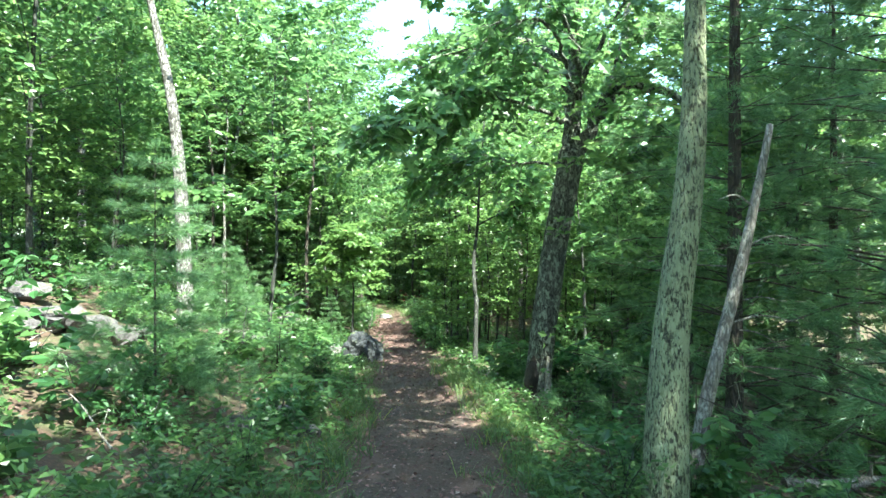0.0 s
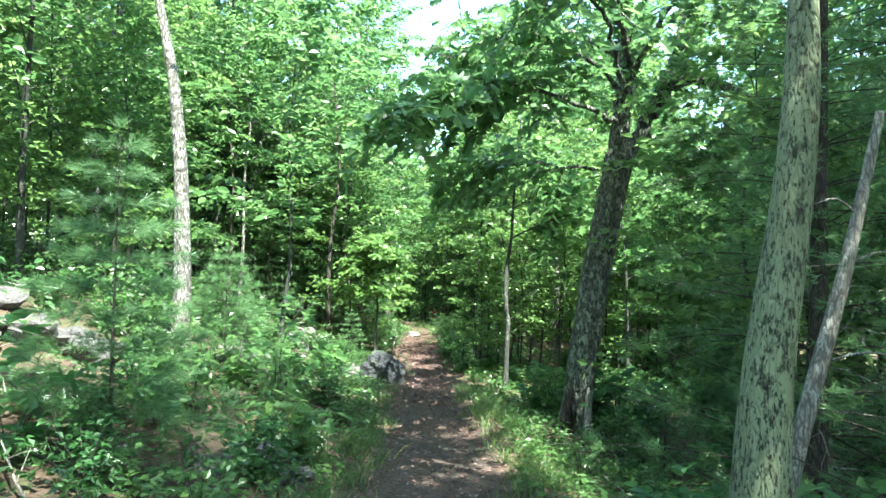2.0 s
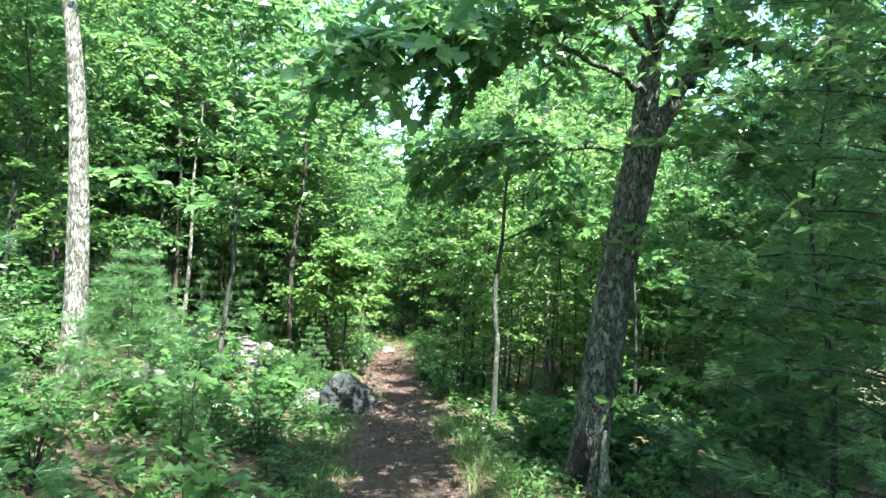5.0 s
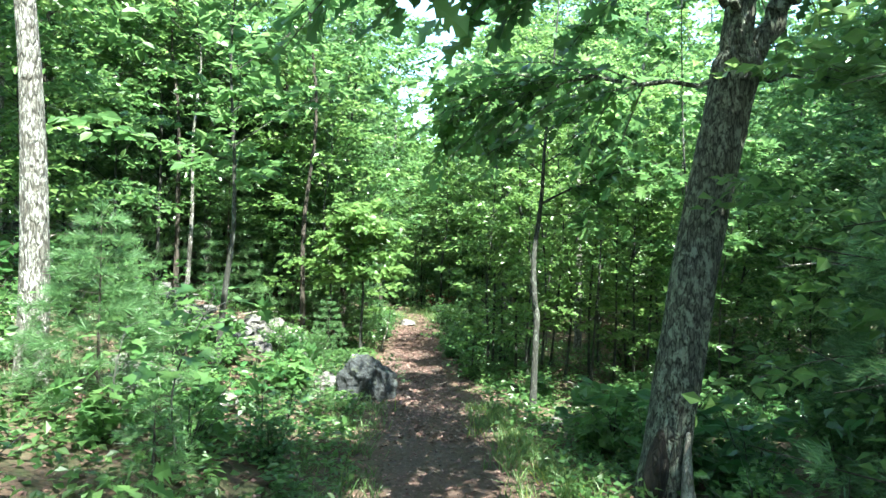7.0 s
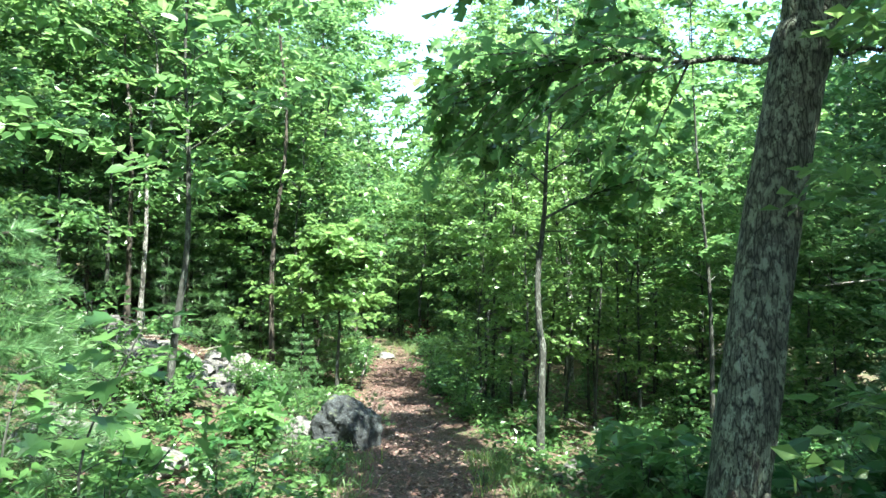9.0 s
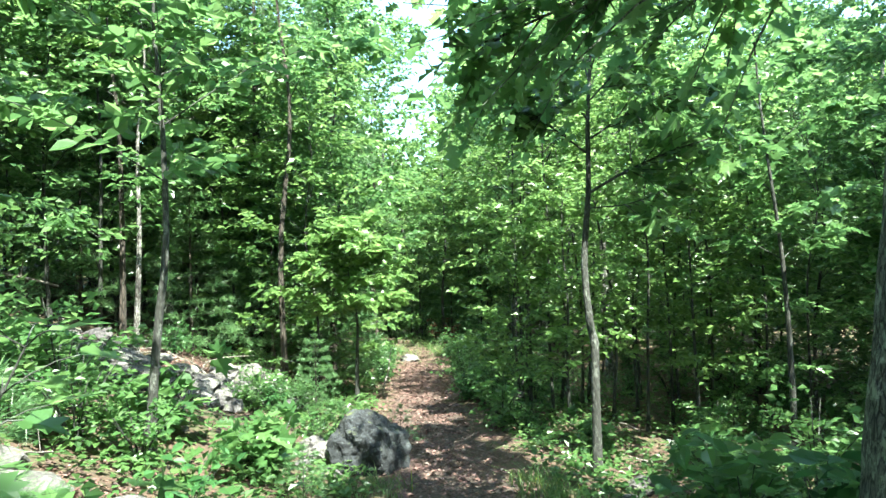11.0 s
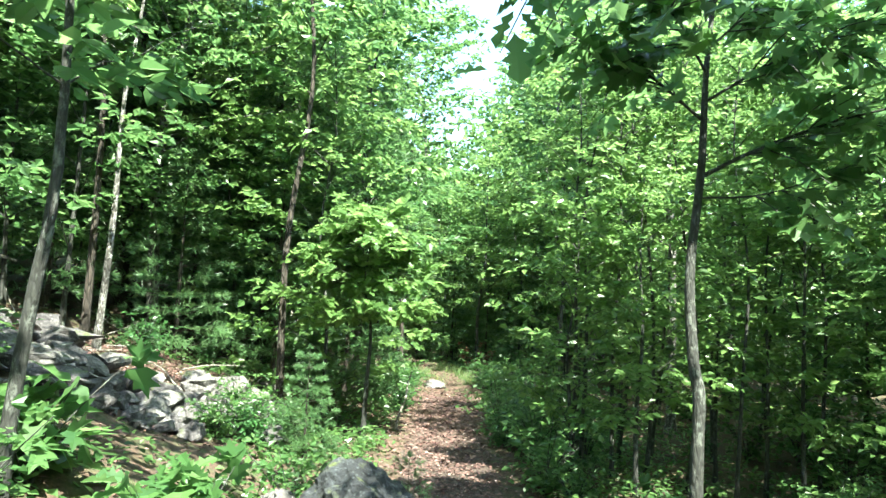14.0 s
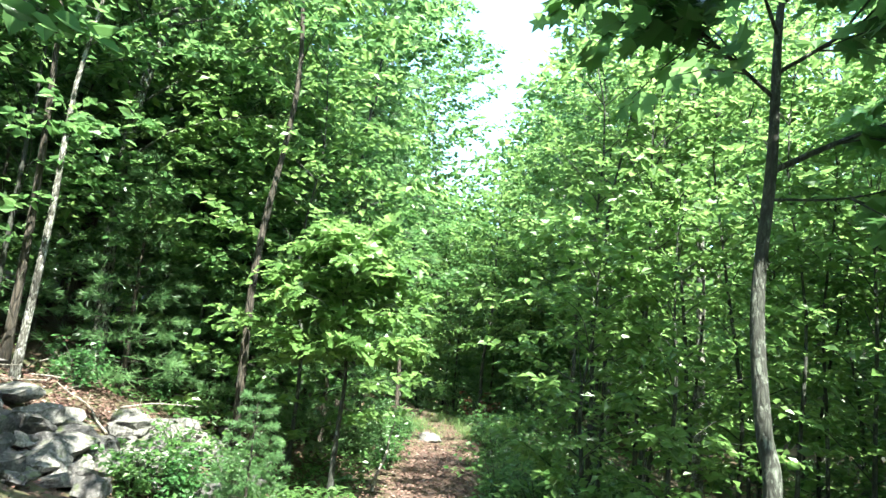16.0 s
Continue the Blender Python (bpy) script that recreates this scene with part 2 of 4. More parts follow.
SIMPLE = (np.array([(0, 0, 0), (0.31, 0.45, 0.09), (0, 1, -0.12), (-0.31, 0.45, 0.09)]), np.array([(0, 1, 2), (0, 2, 3)]))
OVAL = (np.array([(0, 0, 0), (0.25, 0.28, 0.07), (0.27, 0.62, 0.04), (0, 1, -0.14), (-0.27, 0.62, 0.04), (-0.25, 0.28, 0.07)]),
        np.array([(0, 1, 2, 3), (0, 3, 4, 5)]))
MAPLE = outline_leaf([(0.30, 0.02), (0.52, 0.30), (0.24, 0.36), (0.42, 0.72), (0.14, 0.66)])
OAKLEAF = outline_leaf([(0.10, 0.12), (0.26, 0.24), (0.10, 0.36), (0.38, 0.52), (0.13, 0.60), (0.27, 0.80)])


def leaves(geo, at, axis, up, size, shape):
    """One leaf at each place: axis is its length's direction, up roughly its face."""
    at, axis, size = np.asarray(at), unit(np.asarray(axis)), np.asarray(size)
    side = unit(np.cross(axis, up))
    face = np.cross(side, axis)
    tv, tf = shape
    v = at[:, None] + size[:, None, None] * (tv[None, :, :1] * side[:, None] + tv[None, :, 1:2] * axis[:, None] + tv[None, :, 2:] * face[:, None])
    f = (np.arange(len(at)) * len(tv))[:, None, None] + tf[None]
    geo.add(v.reshape(-1, 3), f.reshape(-1, tf.shape[1]))


def leafy_twig(geo_leaf, geo_wood, start, way, length, count, size, shape, rng, droop=0.25, wood=True):
    """A twig with leaves on both sides in a loose flat spray."""
    way = unit(way)
    t = np.linspace(0.15, 1.0, count) + rng.normal(0, 0.03, count)
    pts = start + way * (t * length)[:, None]
    pts[:, 2] -= droop * length * t ** 2
    out = unit(np.cross(way, [0, 0, 1.0]) + 1e-6)
    sign = np.where(np.arange(count) % 2, 1.0, -1.0)[:, None]
    axis = way * 0.65 + out * sign * rng.uniform(0.5, 1.2, (count, 1)) + rng.normal(0, 0.28, (count, 3))
    axis[:, 2] -= rng.uniform(0.0, 0.55, count)
    up = np.array([0, 0, 1.0]) + rng.normal(0, 0.62, (count, 3))
    pts = pts + rng.normal(0, 0.02, (count, 3))
    leaves(geo_leaf, pts, axis, up, size * rng.uniform(0.65, 1.2, count), shape)
    if wood:
        p = start + way * (np.linspace(0, 1, 3) * length)[:, None]
        p[:, 2] -= droop * length * np.linspace(0, 1, 3) ** 2
        tube(geo_wood, p, np.array([0.006, 0.004, 0.002]) * (0.6 + length), 3)


def limb_with_leaves(gl, gw, path, r0, rng, twigs, leaf_n, size, shape, twig_len=0.7, first=0.25, sides=6, wood=True, loose=(-0.15, 0.35)):
    n = len(path)
    tube(gw, path, r0 * np.linspace(1, 0.15, n), sides)
    d = unit(np.gradient(path, axis=0))
    for q in range(twigs):
        u = first + (1 - first) * (q + rng.uniform(0, 1)) / twigs
        i = min(int(u * (n - 1)), n - 1)
        turn = rng.uniform(-1.3, 1.3)
        c, s = math.cos(turn), math.sin(turn)
        way = np.array([d[i, 0] * c - d[i, 1] * s, d[i, 0] * s + d[i, 1] * c, d[i, 2] * 0.6 + rng.uniform(*loose)])
        leafy_twig(gl, gw, path[i], way, twig_len * rng.uniform(0.6, 1.25) * (1.1 - 0.4 * u), leaf_n, size, shape, rng, wood=wood)


def broadleaf(name, x, y, z, label, height, r0, crown_from, spread, limbs, twigs, leaf_n, size, shape, leaf_mat, bark, seed,
              line=None, twig_len=0.8, group="", sides=10, rise=0.55, category="tree", rough=0.1):
    """A tree: a tapered trunk along a line, limbs round it, and a crown of separate leaves."""
    rng = np.random.default_rng(seed)
    root = thing(name, x, y, z, label, category, group)
    if line is None:
        line = [(0, 0, -0.15)]
        for s in (0.25, 0.5, 0.75, 1.0):
            line.append((rng.normal(0, 0.035 * height * s), rng.normal(0, 0.035 * height * s), height * s))
    path = smooth_path(line, max(10, int(height * 2.5)))
    u = np.linspace(0, 1, len(path))
    rad = r0 * (1 - 0.88 * u ** 0.9)
    g = Geo()
    tube(g, path, rad, sides, rough, seed, 0.5)
    gl, gw = Geo(), Geo()
    az = rng.uniform(0, 6.28)
    for q in range(limbs):
        s = crown_from + (1 - crown_from) * (q + 0.5) / limbs
        i = int(np.argmin(np.abs(path[:, 2] - s * height)))
        az += 2.4 + rng.normal(0, 0.35)
        rel = (s - crown_from) / (1 - crown_from)
        length = spread * (0.55 + 0.75 * math.sin(math.pi * min(1, rel * 0.85 + 0.15))) * rng.uniform(0.7, 1.2) * (1.0 - 0.35 * rel)
        up = rise * rng.uniform(0.4, 1.3) + 0.5 * rel
        out = np.array([math.cos(az), math.sin(az), 0])
        b = path[i]
        pts = [b, b + out * length * 0.45 + [0, 0, up * length * 0.5], b + out * length + [rng.normal(0, 0.1), rng.normal(0, 0.1), up * length * 0.75]]
        limb_with_leaves(gl, gw, smooth_path(pts, 6), max(0.006, min(rad[i] * 0.3, 0.035)), rng, twigs, leaf_n, size, shape, twig_len, first=0.12, sides=5, wood=False)
    part("trunk", g, bark, root, smooth=True)
    tagged(part("branchwork", gw, bark, root, smooth=True), kind="stuff")
    part("crown", gl, leaf_mat, root)
    return root


def tufts(geo, at, way, count, length, width, rng, open_angle=0.75):
    """Bundles of thin needles that fan out forwards from each place."""
    at, way = np.repeat(at, count, 0), np.repeat(unit(way), count, 0)
    d = unit(way + rng.normal(0, open_angle * 0.6, at.shape))
    side = unit(np.cross(d, rng.normal(0, 1, at.shape)))
    ln = length * rng.uniform(0.7, 1.15, (len(at), 1))
    bend = np.array([[0, 0, -0.12]]) * ln
    v = np.stack([at - side * width, at + side * width, at + d * ln + bend], 1)
    geo.add(v.reshape(-1, 3), np.arange(len(at) * 3).reshape(-1, 3))


def pine(name, x, y, z, label, height, r0, reach, whorls, per_whorl, tuft_n, needle_n, needle, width, leaf_mat, seed, bare=0.0,
         group="", category="pine tree", bark=None, lean=(0, 0)):
    """A pine with whorls of level boughs that carry needle tufts."""
    rng = np.random.default_rng(seed)
    root = thing(name, x, y, z, label, category, group)
    path = smooth_path([(0, 0, -0.1), (lean[0] * 0.4, lean[1] * 0.4, height * 0.5), (lean[0], lean[1], height)], 14)
    g = Geo()
    tube(g, path, r0 * np.linspace(1, 0.08, 14), 8, 0.06, seed, 0.3)
    gl, gw = Geo(), g
    for w in range(whorls):
        s = bare + (1 - bare) * (w + 0.3) / whorls
        b = path[min(13, int(s * 13))] * 1.0
        b[2] = height * s
        az0 = rng.uniform(0, 6.28)
        for q in range(per_whorl):
            az = az0 + q * 6.283 / per_whorl + rng.normal(0, 0.2)
            length = reach * (1.05 - s) ** 0.8 * rng.uniform(0.65, 1.15) + 0.06
            out = np.array([math.cos(az), math.sin(az), 0])
            pts = [b, b + out * length * 0.5 + [0, 0, length * 0.08], b + out * length + [0, 0, length * rng.uniform(-0.05, 0.3)]]
            bp = smooth_path(pts, 6)
            tube(gw, bp, max(0.0025, r0 * 0.11 * (1.1 - s)) * np.linspace(1, 0.25, 6), 4)
            k = max(3, int(tuft_n * length / reach))
            u = rng.uniform(0.25, 1.0, k) ** 0.7
            base = bp[np.minimum(5, (u * 5).astype(int))]
            side = np.cross(out, [0, 0, 1.0])
            off = rng.normal(0, 0.22, (k, 1)) * length * (1.15 - u[:, None])
            at = base + side * off + rng.normal(0, 0.03, (k, 3)) * min(1.0, length)
            way = out * 0.8 + side * np.sign(off) * rng.uniform(0.1, 0.9, (k, 1)) + [0, 0, 0.28] + rng.normal(0, 0.15, (k, 3))
            tufts(gl, at, way, needle_n, needle, width, rng)
    top = np.repeat(path[-1:], 6, 0)
    tufts(gl, top, np.array([[0, 0, 1.0]] * 6), needle_n, needle, width, rng)
    part("trunk", g, bark or M_PINEBARK, root, smooth=True)
    part("foliage", gl, leaf_mat, root)
    return root


# ---- ground ----
PATH_Y = np.array([-30, -10, 0, 5, 9.3, 12.5, 15.5, 20, 23, 25, 27, 29, 33, 45])
PATH_X = np.array([0.6, 0.3, 0.05, -0.1, -0.3, -0.75, -1.15, -1.5, -1.62, -1.9, -2.9, -4.8, -9.5, -22])
FALL_Y = np.array([-40, 0, 9.4, 13.5, 20, 26, 40, 80])
FALL_Z = np.array([0.8, -0.02, -0.58, -0.72, -0.83, -0.86, -0.75, 0.2])


def path_x(y):
    return np.interp(y, PATH_Y, PATH_X)


def ground_z(x, y):
    """The height of the forest floor: a bank on one side of the trail, a shallow drop on the other."""
    x, y = np.asarray(x, float), np.asarray(y, float)
    d = x - path_x(y)
    start = np.interp(y, [8, 12, 14, 17.5, 21], [0.75, 1.0, 1.3, 1.9, 1.3])
    bank = np.interp(y, [5, 9, 12, 22], [0.30, 0.35, 0.42, 0.40]) * np.maximum(0, -d - start)
    bank = 3.0 * np.tanh(bank / 3.0)
    drop = -0.55 * np.tanh(0.16 * np.maximum(0, d - 0.8) / 0.55)
    z = np.interp(y, FALL_Y, FALL_Z) + bank + drop - 0.04 * np.exp(-(d / 0.5) ** 2)
    off = np.clip((np.abs(d) - 0.4) / 1.2, 0, 1)
    z = z + off * (0.07 * np.sin(x * 1.9 + 0.6 * y) * np.sin(y * 1.5 - 0.4 * x) + 0.04 * np.sin(x * 4.3 + 1) * np.sin(y * 3.7))
    return z + 0.012 * np.sin(x * 9 + y * 3) * np.sin(y * 8 - x * 2)


def make_ground():
    inner_x, inner_y = np.arange(-9, 9.01, 0.14), np.arange(-4, 30.01, 0.16)
    far_lo, far_hi = [-900, -300, -120, -60, -36, -22, -15, -11.5], [11.5, 15, 22, 36, 60, 120, 300, 900]
    xs = np.concatenate([far_lo, inner_x, far_hi])
    ys = np.concatenate([np.array([-900, -300, -120, -60, -30, -18, -10, -6.5]), inner_y, [31.5, 34, 38, 44, 52, 70, 120, 300, 900]])
    X, Y = np.meshgrid(xs, ys)
    Z = ground_z(X, Y)
    g = Geo()
    nx, ny = len(xs), len(ys)
    i, j = np.meshgrid(np.arange(ny - 1), np.arange(nx - 1), indexing="ij")
    f = np.stack([i * nx + j, i * nx + j + 1, (i + 1) * nx + j + 1, (i + 1) * nx + j], -1).reshape(-1, 4)
    g.add(np.stack([X, Y, Z], -1).reshape(-1, 3), f)
    me = g.mesh("ground", M_SOIL, True)
    worn = np.clip(1.25 - np.abs(X - path_x(Y)) / np.interp(Y, [0, 9, 15, 30], [0.80, 0.72, 0.60, 0.5]), -0.6, 0.75) - np.interp(Y, [20.5, 22.5], [0.0, 0.8])
    me.attributes.new("worn", "FLOAT", "POINT").data.foreach_set("value", worn.ravel().astype(np.float32))
    return tagged(new("ground", me), "brown forest floor with a worn dirt trail and leaf litter", "ground", kind="structure")


make_ground()

# ---- rocks ----
def rock(name, x, y, sx, sy, sz, material, seed, label, sink=0.25, turn=0.0, cuts=4, rough=0.28, group="", facets=7, z=None):
    """A stone: a fine ball cut by random planes and roughened."""
    rng = np.random.default_rng(seed)
    bm = bmesh.new()
    bmesh.ops.create_icosphere(bm, subdivisions=cuts, radius=1.0)
    planes = [(unit(rng.normal(0, 1, 3)), rng.uniform(*((0.34, 0.72) if facets > 10 else (0.55, 0.9)))) for _ in range(facets)]
    for v in bm.verts:
        p = np.array(v.co)
        for nrm, dist in planes:
            over = p @ nrm - dist
            if over > 0:
                p = p - nrm * over * 0.97
        q = Vector(p * 1.7) + Vector((seed * 3.7, 0, 0))
        p = p * (1 + rough * noise.noise(q) + rough * 0.45 * noise.noise(q * 3.1) + rough * 0.2 * noise.noise(q * 8))
        v.co = (p[0] * sx / 2, p[1] * sy / 2, p[2] * sz / 2)
    me = bpy.data.meshes.new(name)
    bm.to_mesh(me)
    bm.free()
    me.materials.append(material)
    ob = new(name, me)
    base = float(ground_z(x, y)) if z is None else z
    ob.matrix_world = pose(x, y, base + sz * (0.5 - sink), 0, 0, turn)
    return tagged(ob, label, "rock", group)


rock("boulder", -1.56, 13.2, 0.78, 0.80, 0.86, M_BOULDER, 3, "dark grey lichen-covered boulder beside the dirt trail", 0.27, 20, 5, 0.22, facets=9)
rock("rock", -2.12, 13.2, 0.42, 0.4, 0.34, M_LEDGE, 8, "pale sunlit granite rock beside a dark boulder", 0.3, 40)


def ledge():
    """Broken pale rock on the bank: slabs and blocks heaped along a line."""
    r = np.random.default_rng(77)
    line = smooth_path([(-3.7, 17.0, 0), (-3.75, 16.2, 0), (-3.85, 15.5, 0), (-4.0, 14.8, 0), (-4.2, 14.2, 0), (-4.55, 13.7, 0), (-5.0, 14.4, 0), (-5.3, 15.0, 0)], 14)
    for i in range(96):
        b = line[r.integers(0, 14)]
        x, y = b[0] + r.normal(0, 0.25), b[1] + r.normal(0, 0.35)
        s = r.uniform(0.2, 0.6)
        pale = r.random() < (0.6 if y > 15 else 0.25)
        rock("ledge_rock", x, y, s * r.uniform(1, 1.6), s, s * r.uniform(0.45, 0.75), M_LEDGE if pale else M_GREYROCK, 500 + i,
             "broken pale granite slab of a rocky ledge" if pale else "grey weathered block of a rocky ledge", r.uniform(0.12, 0.3), r.uniform(0, 180), 3, 0.2, "rocky ledge", 15)
    for i, (x, y, s) in enumerate(((-3.62, 16.9, 0.66), (-3.75, 16.3, 0.66), (-4.0, 15.8, 0.55), (-4.15, 14.7, 0.5), (-4.5, 14.2, 0.55))):
        rock("ledge_rock", x, y, s * 1.5, s, s * 0.7, M_LEDGE if i < 3 else M_GREYROCK, 540 + i, "large sunlit granite slab of a rocky ledge" if i < 3 else "grey weathered block of a rocky ledge",
             0.3, 20 + 35 * i, 4, 0.14, "rocky ledge", 16)
    for i in range(64):
        u = r.uniform(0, 1)
        x, y = -3.45 - 0.5 * u + r.normal(0, 0.22), 15.9 - 2.6 * u + r.normal(0, 0.25)
        s = r.uniform(0.12, 0.34)
        rock("ledge_rock", x, y, s * r.uniform(1.1, 1.8), s, s * r.uniform(0.5, 0.9), M_GREYROCK if r.random() < 0.75 else M_LEDGE, 640 + i,
             "small broken stone fallen from a rocky ledge", r.uniform(0.1, 0.3), r.uniform(0, 180), 3, 0.26, "rocky ledge", 13)
    for i in range(18):
        x, y = -4.3 + r.normal(0, 0.4), 7.2 + r.normal(0, 0.5)
        s = r.uniform(0.25, 0.65)
        rock("pile_rock", x, y, s * 1.3, s, s * 0.6, M_GREYROCK, 560 + i, "weathered grey rock in a heap on the bank", 0.2, r.uniform(0, 180), 3, 0.15, "rock heap on the bank", 14)
    for i, (x, y, s) in enumerate(((-1.45, 6.1, 0.35), (-1.65, 6.35, 0.42), (-1.3, 6.45, 0.26), (-1.75, 5.8, 0.3), (-2.95, 9.75, 0.6), (-2.5, 10.15, 0.45), (-3.3, 10.3, 0.4), (-1.92, 22.4, 0.42), (0.75, 12.3, 0.22), (0.95, 12.7, 0.28), (1.2, 12.2, 0.2),
                                   (-1.9, 12.85, 0.24), (-2.15, 12.8, 0.2))):
        rock("stone", x, y, s * 1.3, s, s * 0.55, M_LEDGE if 4 <= i <= 7 else M_GREYROCK, 580 + i, "small weathered stone on the forest floor", 0.3, 50 * i, 3, 0.22, "stones beside the trail", 8)


ledge()


# ---- the large trees along the trail ----
def lichen_tree():
    x, y = 1.49, 4.45
    z = float(ground_z(x, y))
    # The top leans back so that its unseen crown shades the near trail.
    return broadleaf("lichen_tree", x, y, z, "straight tree trunk with mottled grey-green lichen bark", 11.5, 0.165, 0.46, 2.1, 22, 10, 16, 0.13, OVAL,
                     M_LEAF_D, M_LICHEN, 11, line=[(-0.02, 0, -0.2), (0.02, 0.02, 1.2), (0.17, 0.03, 2.5), (0.28, 0.0, 5), (0.5, -1.5, 11.5)], sides=28, rough=0.05)


lichen_tree()


def fork_oak():
    """The large oak by the trail: it leans, forks at head height, and sends a limb over the trail."""
    x, y = 1.36, 9.7
    z = float(ground_z(x, y))
    rng = np.random.default_rng(5)
    root = thing("oak_tree", x, y, z, "leaning forked oak with furrowed grey bark beside the trail", "tree")
    g = Geo()
    trunk = smooth_path([(-0.05, 0, -0.2), (0.0, 0, 0.25), (0.12, 0.02, 1.2), (0.27, 0.05, 2.2), (0.46, 0.08, 3.25), (0.55, 0.09, 3.65)], 44)
    tube(g, trunk, np.interp(np.linspace(0, 1, 44), [0, 0.1, 0.5, 0.8, 0.87, 0.93, 1], [0.23, 0.195, 0.18, 0.176, 0.19, 0.19, 0.155]), 36, 0.11, 5, 0.4)
    part("trunk", g, M_OAK, root, smooth=True)
    gl, gt = Geo(), Geo()
    limbs = [
        ([(0.5, 0.08, 3.35), (0.74, 0.1, 3.8), (1.0, 0.12, 4.3), (1.35, 0.3, 5.3), (1.6, 0.5, 7.2), (1.7, 0.6, 10)], 0.115, 0.4, 22),
        ([(0.47, 0.08, 3.35), (0.53, 0.1, 3.95), (0.57, 0.1, 4.6), (0.5, 0.05, 5.8), (0.5, 0.1, 8.0), (0.6, 0.2, 10.5)], 0.145, 0.35, 22),
        ([(0.53, 0.08, 4.05), (0.3, -0.2, 3.98), (-0.4, -0.7, 4.1), (-1.2, -1.5, 4.05), (-2.2, -2.4, 3.45)], 0.04, 0.5, 30),
        ([(0.44, 0.04, 3.4), (0.1, 0.15, 3.38), (-0.6, 0.5, 3.5), (-1.2, 0.9, 3.5), (-1.8, 1.2, 3.3)], 0.024, 0.35, 24),
        ([(0.5, 0.04, 3.4), (0.95, 0.05, 3.45), (1.6, -0.1, 3.55)], 0.024, 0.5, 6),
        ([(0.82, 0.1, 3.95), (1.05, 0.1, 4.33), (1.35, 0.05, 4.5), (1.8, 0.0, 4.42), (2.3, -0.1, 4.15), (2.8, -0.2, 3.8), (3.2, -0.3, 3.4)], 0.095, 0.6, 14),
        ([(1.2, 0.2, 4.9), (1.9, 0.9, 5.6), (2.8, 1.5, 5.9), (3.6, 1.8, 5.7)], 0.05, 0.3, 18),
        ([(0.65, 0.1, 4.7), (0.0, 0.6, 5.3), (-0.8, 1.2, 5.5), (-1.6, 1.6, 5.4)], 0.05, 0.25, 20),
        ([(0.64, 0.1, 4.6), (0.2, -0.8, 5.3), (-0.5, -1.6, 5.5), (-1.2, -2.4, 5.2)], 0.05, 0.3, 18),
        ([(0.6, 0.1, 4.35), (-0.1, -0.3, 4.75), (-0.9, -0.5, 4.9), (-1.8, -0.4, 4.6)], 0.035, 0.25, 18),
        ([(0.6, 0.1, 4.3), (0.1, -1.2, 4.7), (-0.3, -2.2, 4.7), (-0.9, -3.0, 4.4)], 0.035, 0.45, 8),
        ([(0.64, 0.1, 4.5), (0.9, -1.0, 5.2), (0.8, -2.2, 5.3)], 0.04, 0.5, 5),
    ]
    for k, (pts, r, first, twigs) in enumerate(limbs):
        gw = Geo()
        path = smooth_path(pts, 18)
        path[1:] += rng.normal(0, 0.018, path[1:].shape)
        tube(gw, path, r * np.linspace(1, 0.2, 18), 10, 0.08, r * 100)
        part("limb", gw, M_OAK, root, smooth=True)
        limb_with_leaves(gl, gt, path, 0.004, rng, int(twigs * 2.1), 13, 0.21 if k == 2 else 0.175, OAKLEAF, 1.0, first, loose=(-0.75, 0.6))
    tagged(part("twigwork", gt, M_OAK, root), kind="stuff")
    part("crown", gl, M_LEAF, root)
    g = Geo()
    tube(g, smooth_path([(0.12, -0.36, -0.15), (0.11, -0.27, 0.2), (0.13, -0.2, 0.62)], 12), np.linspace(0.085, 0.02, 12), 12, 0.35, 2)
    part("bare_root", g, M_DEAD, root, "pale bare wood at the foot of the trunk", smooth=True)
    # A near-black bulge puts the hollow's shade into colour; nothing is cut out.
    g = Geo()
    tube(g, smooth_path([(-0.12, -0.16, 0.02), (-0.1, -0.165, 0.3), (-0.06, -0.14, 0.62)], 12), 0.085 * np.sin(np.linspace(0.5, 3.0, 12)) + 0.012, 12, 0.4, 9)
    part("hollow", g, M_HOLLOW, root, "hollow at the foot of the trunk, its shade put into a dark solid", smooth=True)
    return root


fork_oak()


def pale_tree():
    x, y = -3.56, 9.25
    z = float(ground_z(x, y))
    return broadleaf("pale_tree", x, y, z, "slim leaning tree with pale grey patchy bark", 10.5, 0.125, 0.5, 2.5, 24, 10, 16, 0.13, OVAL, M_LEAF,
                     M_PALE, 21, line=[(0, 0, -0.2), (0, 0, 0.8), (-0.06, 0.0, 2.2), (-0.2, 0.0, 3.4), (-0.5, 0.05, 4.7), (-1.0, 0.1, 7.2), (-1.4, 0.2, 10.5)], sides=20)


pale_tree()


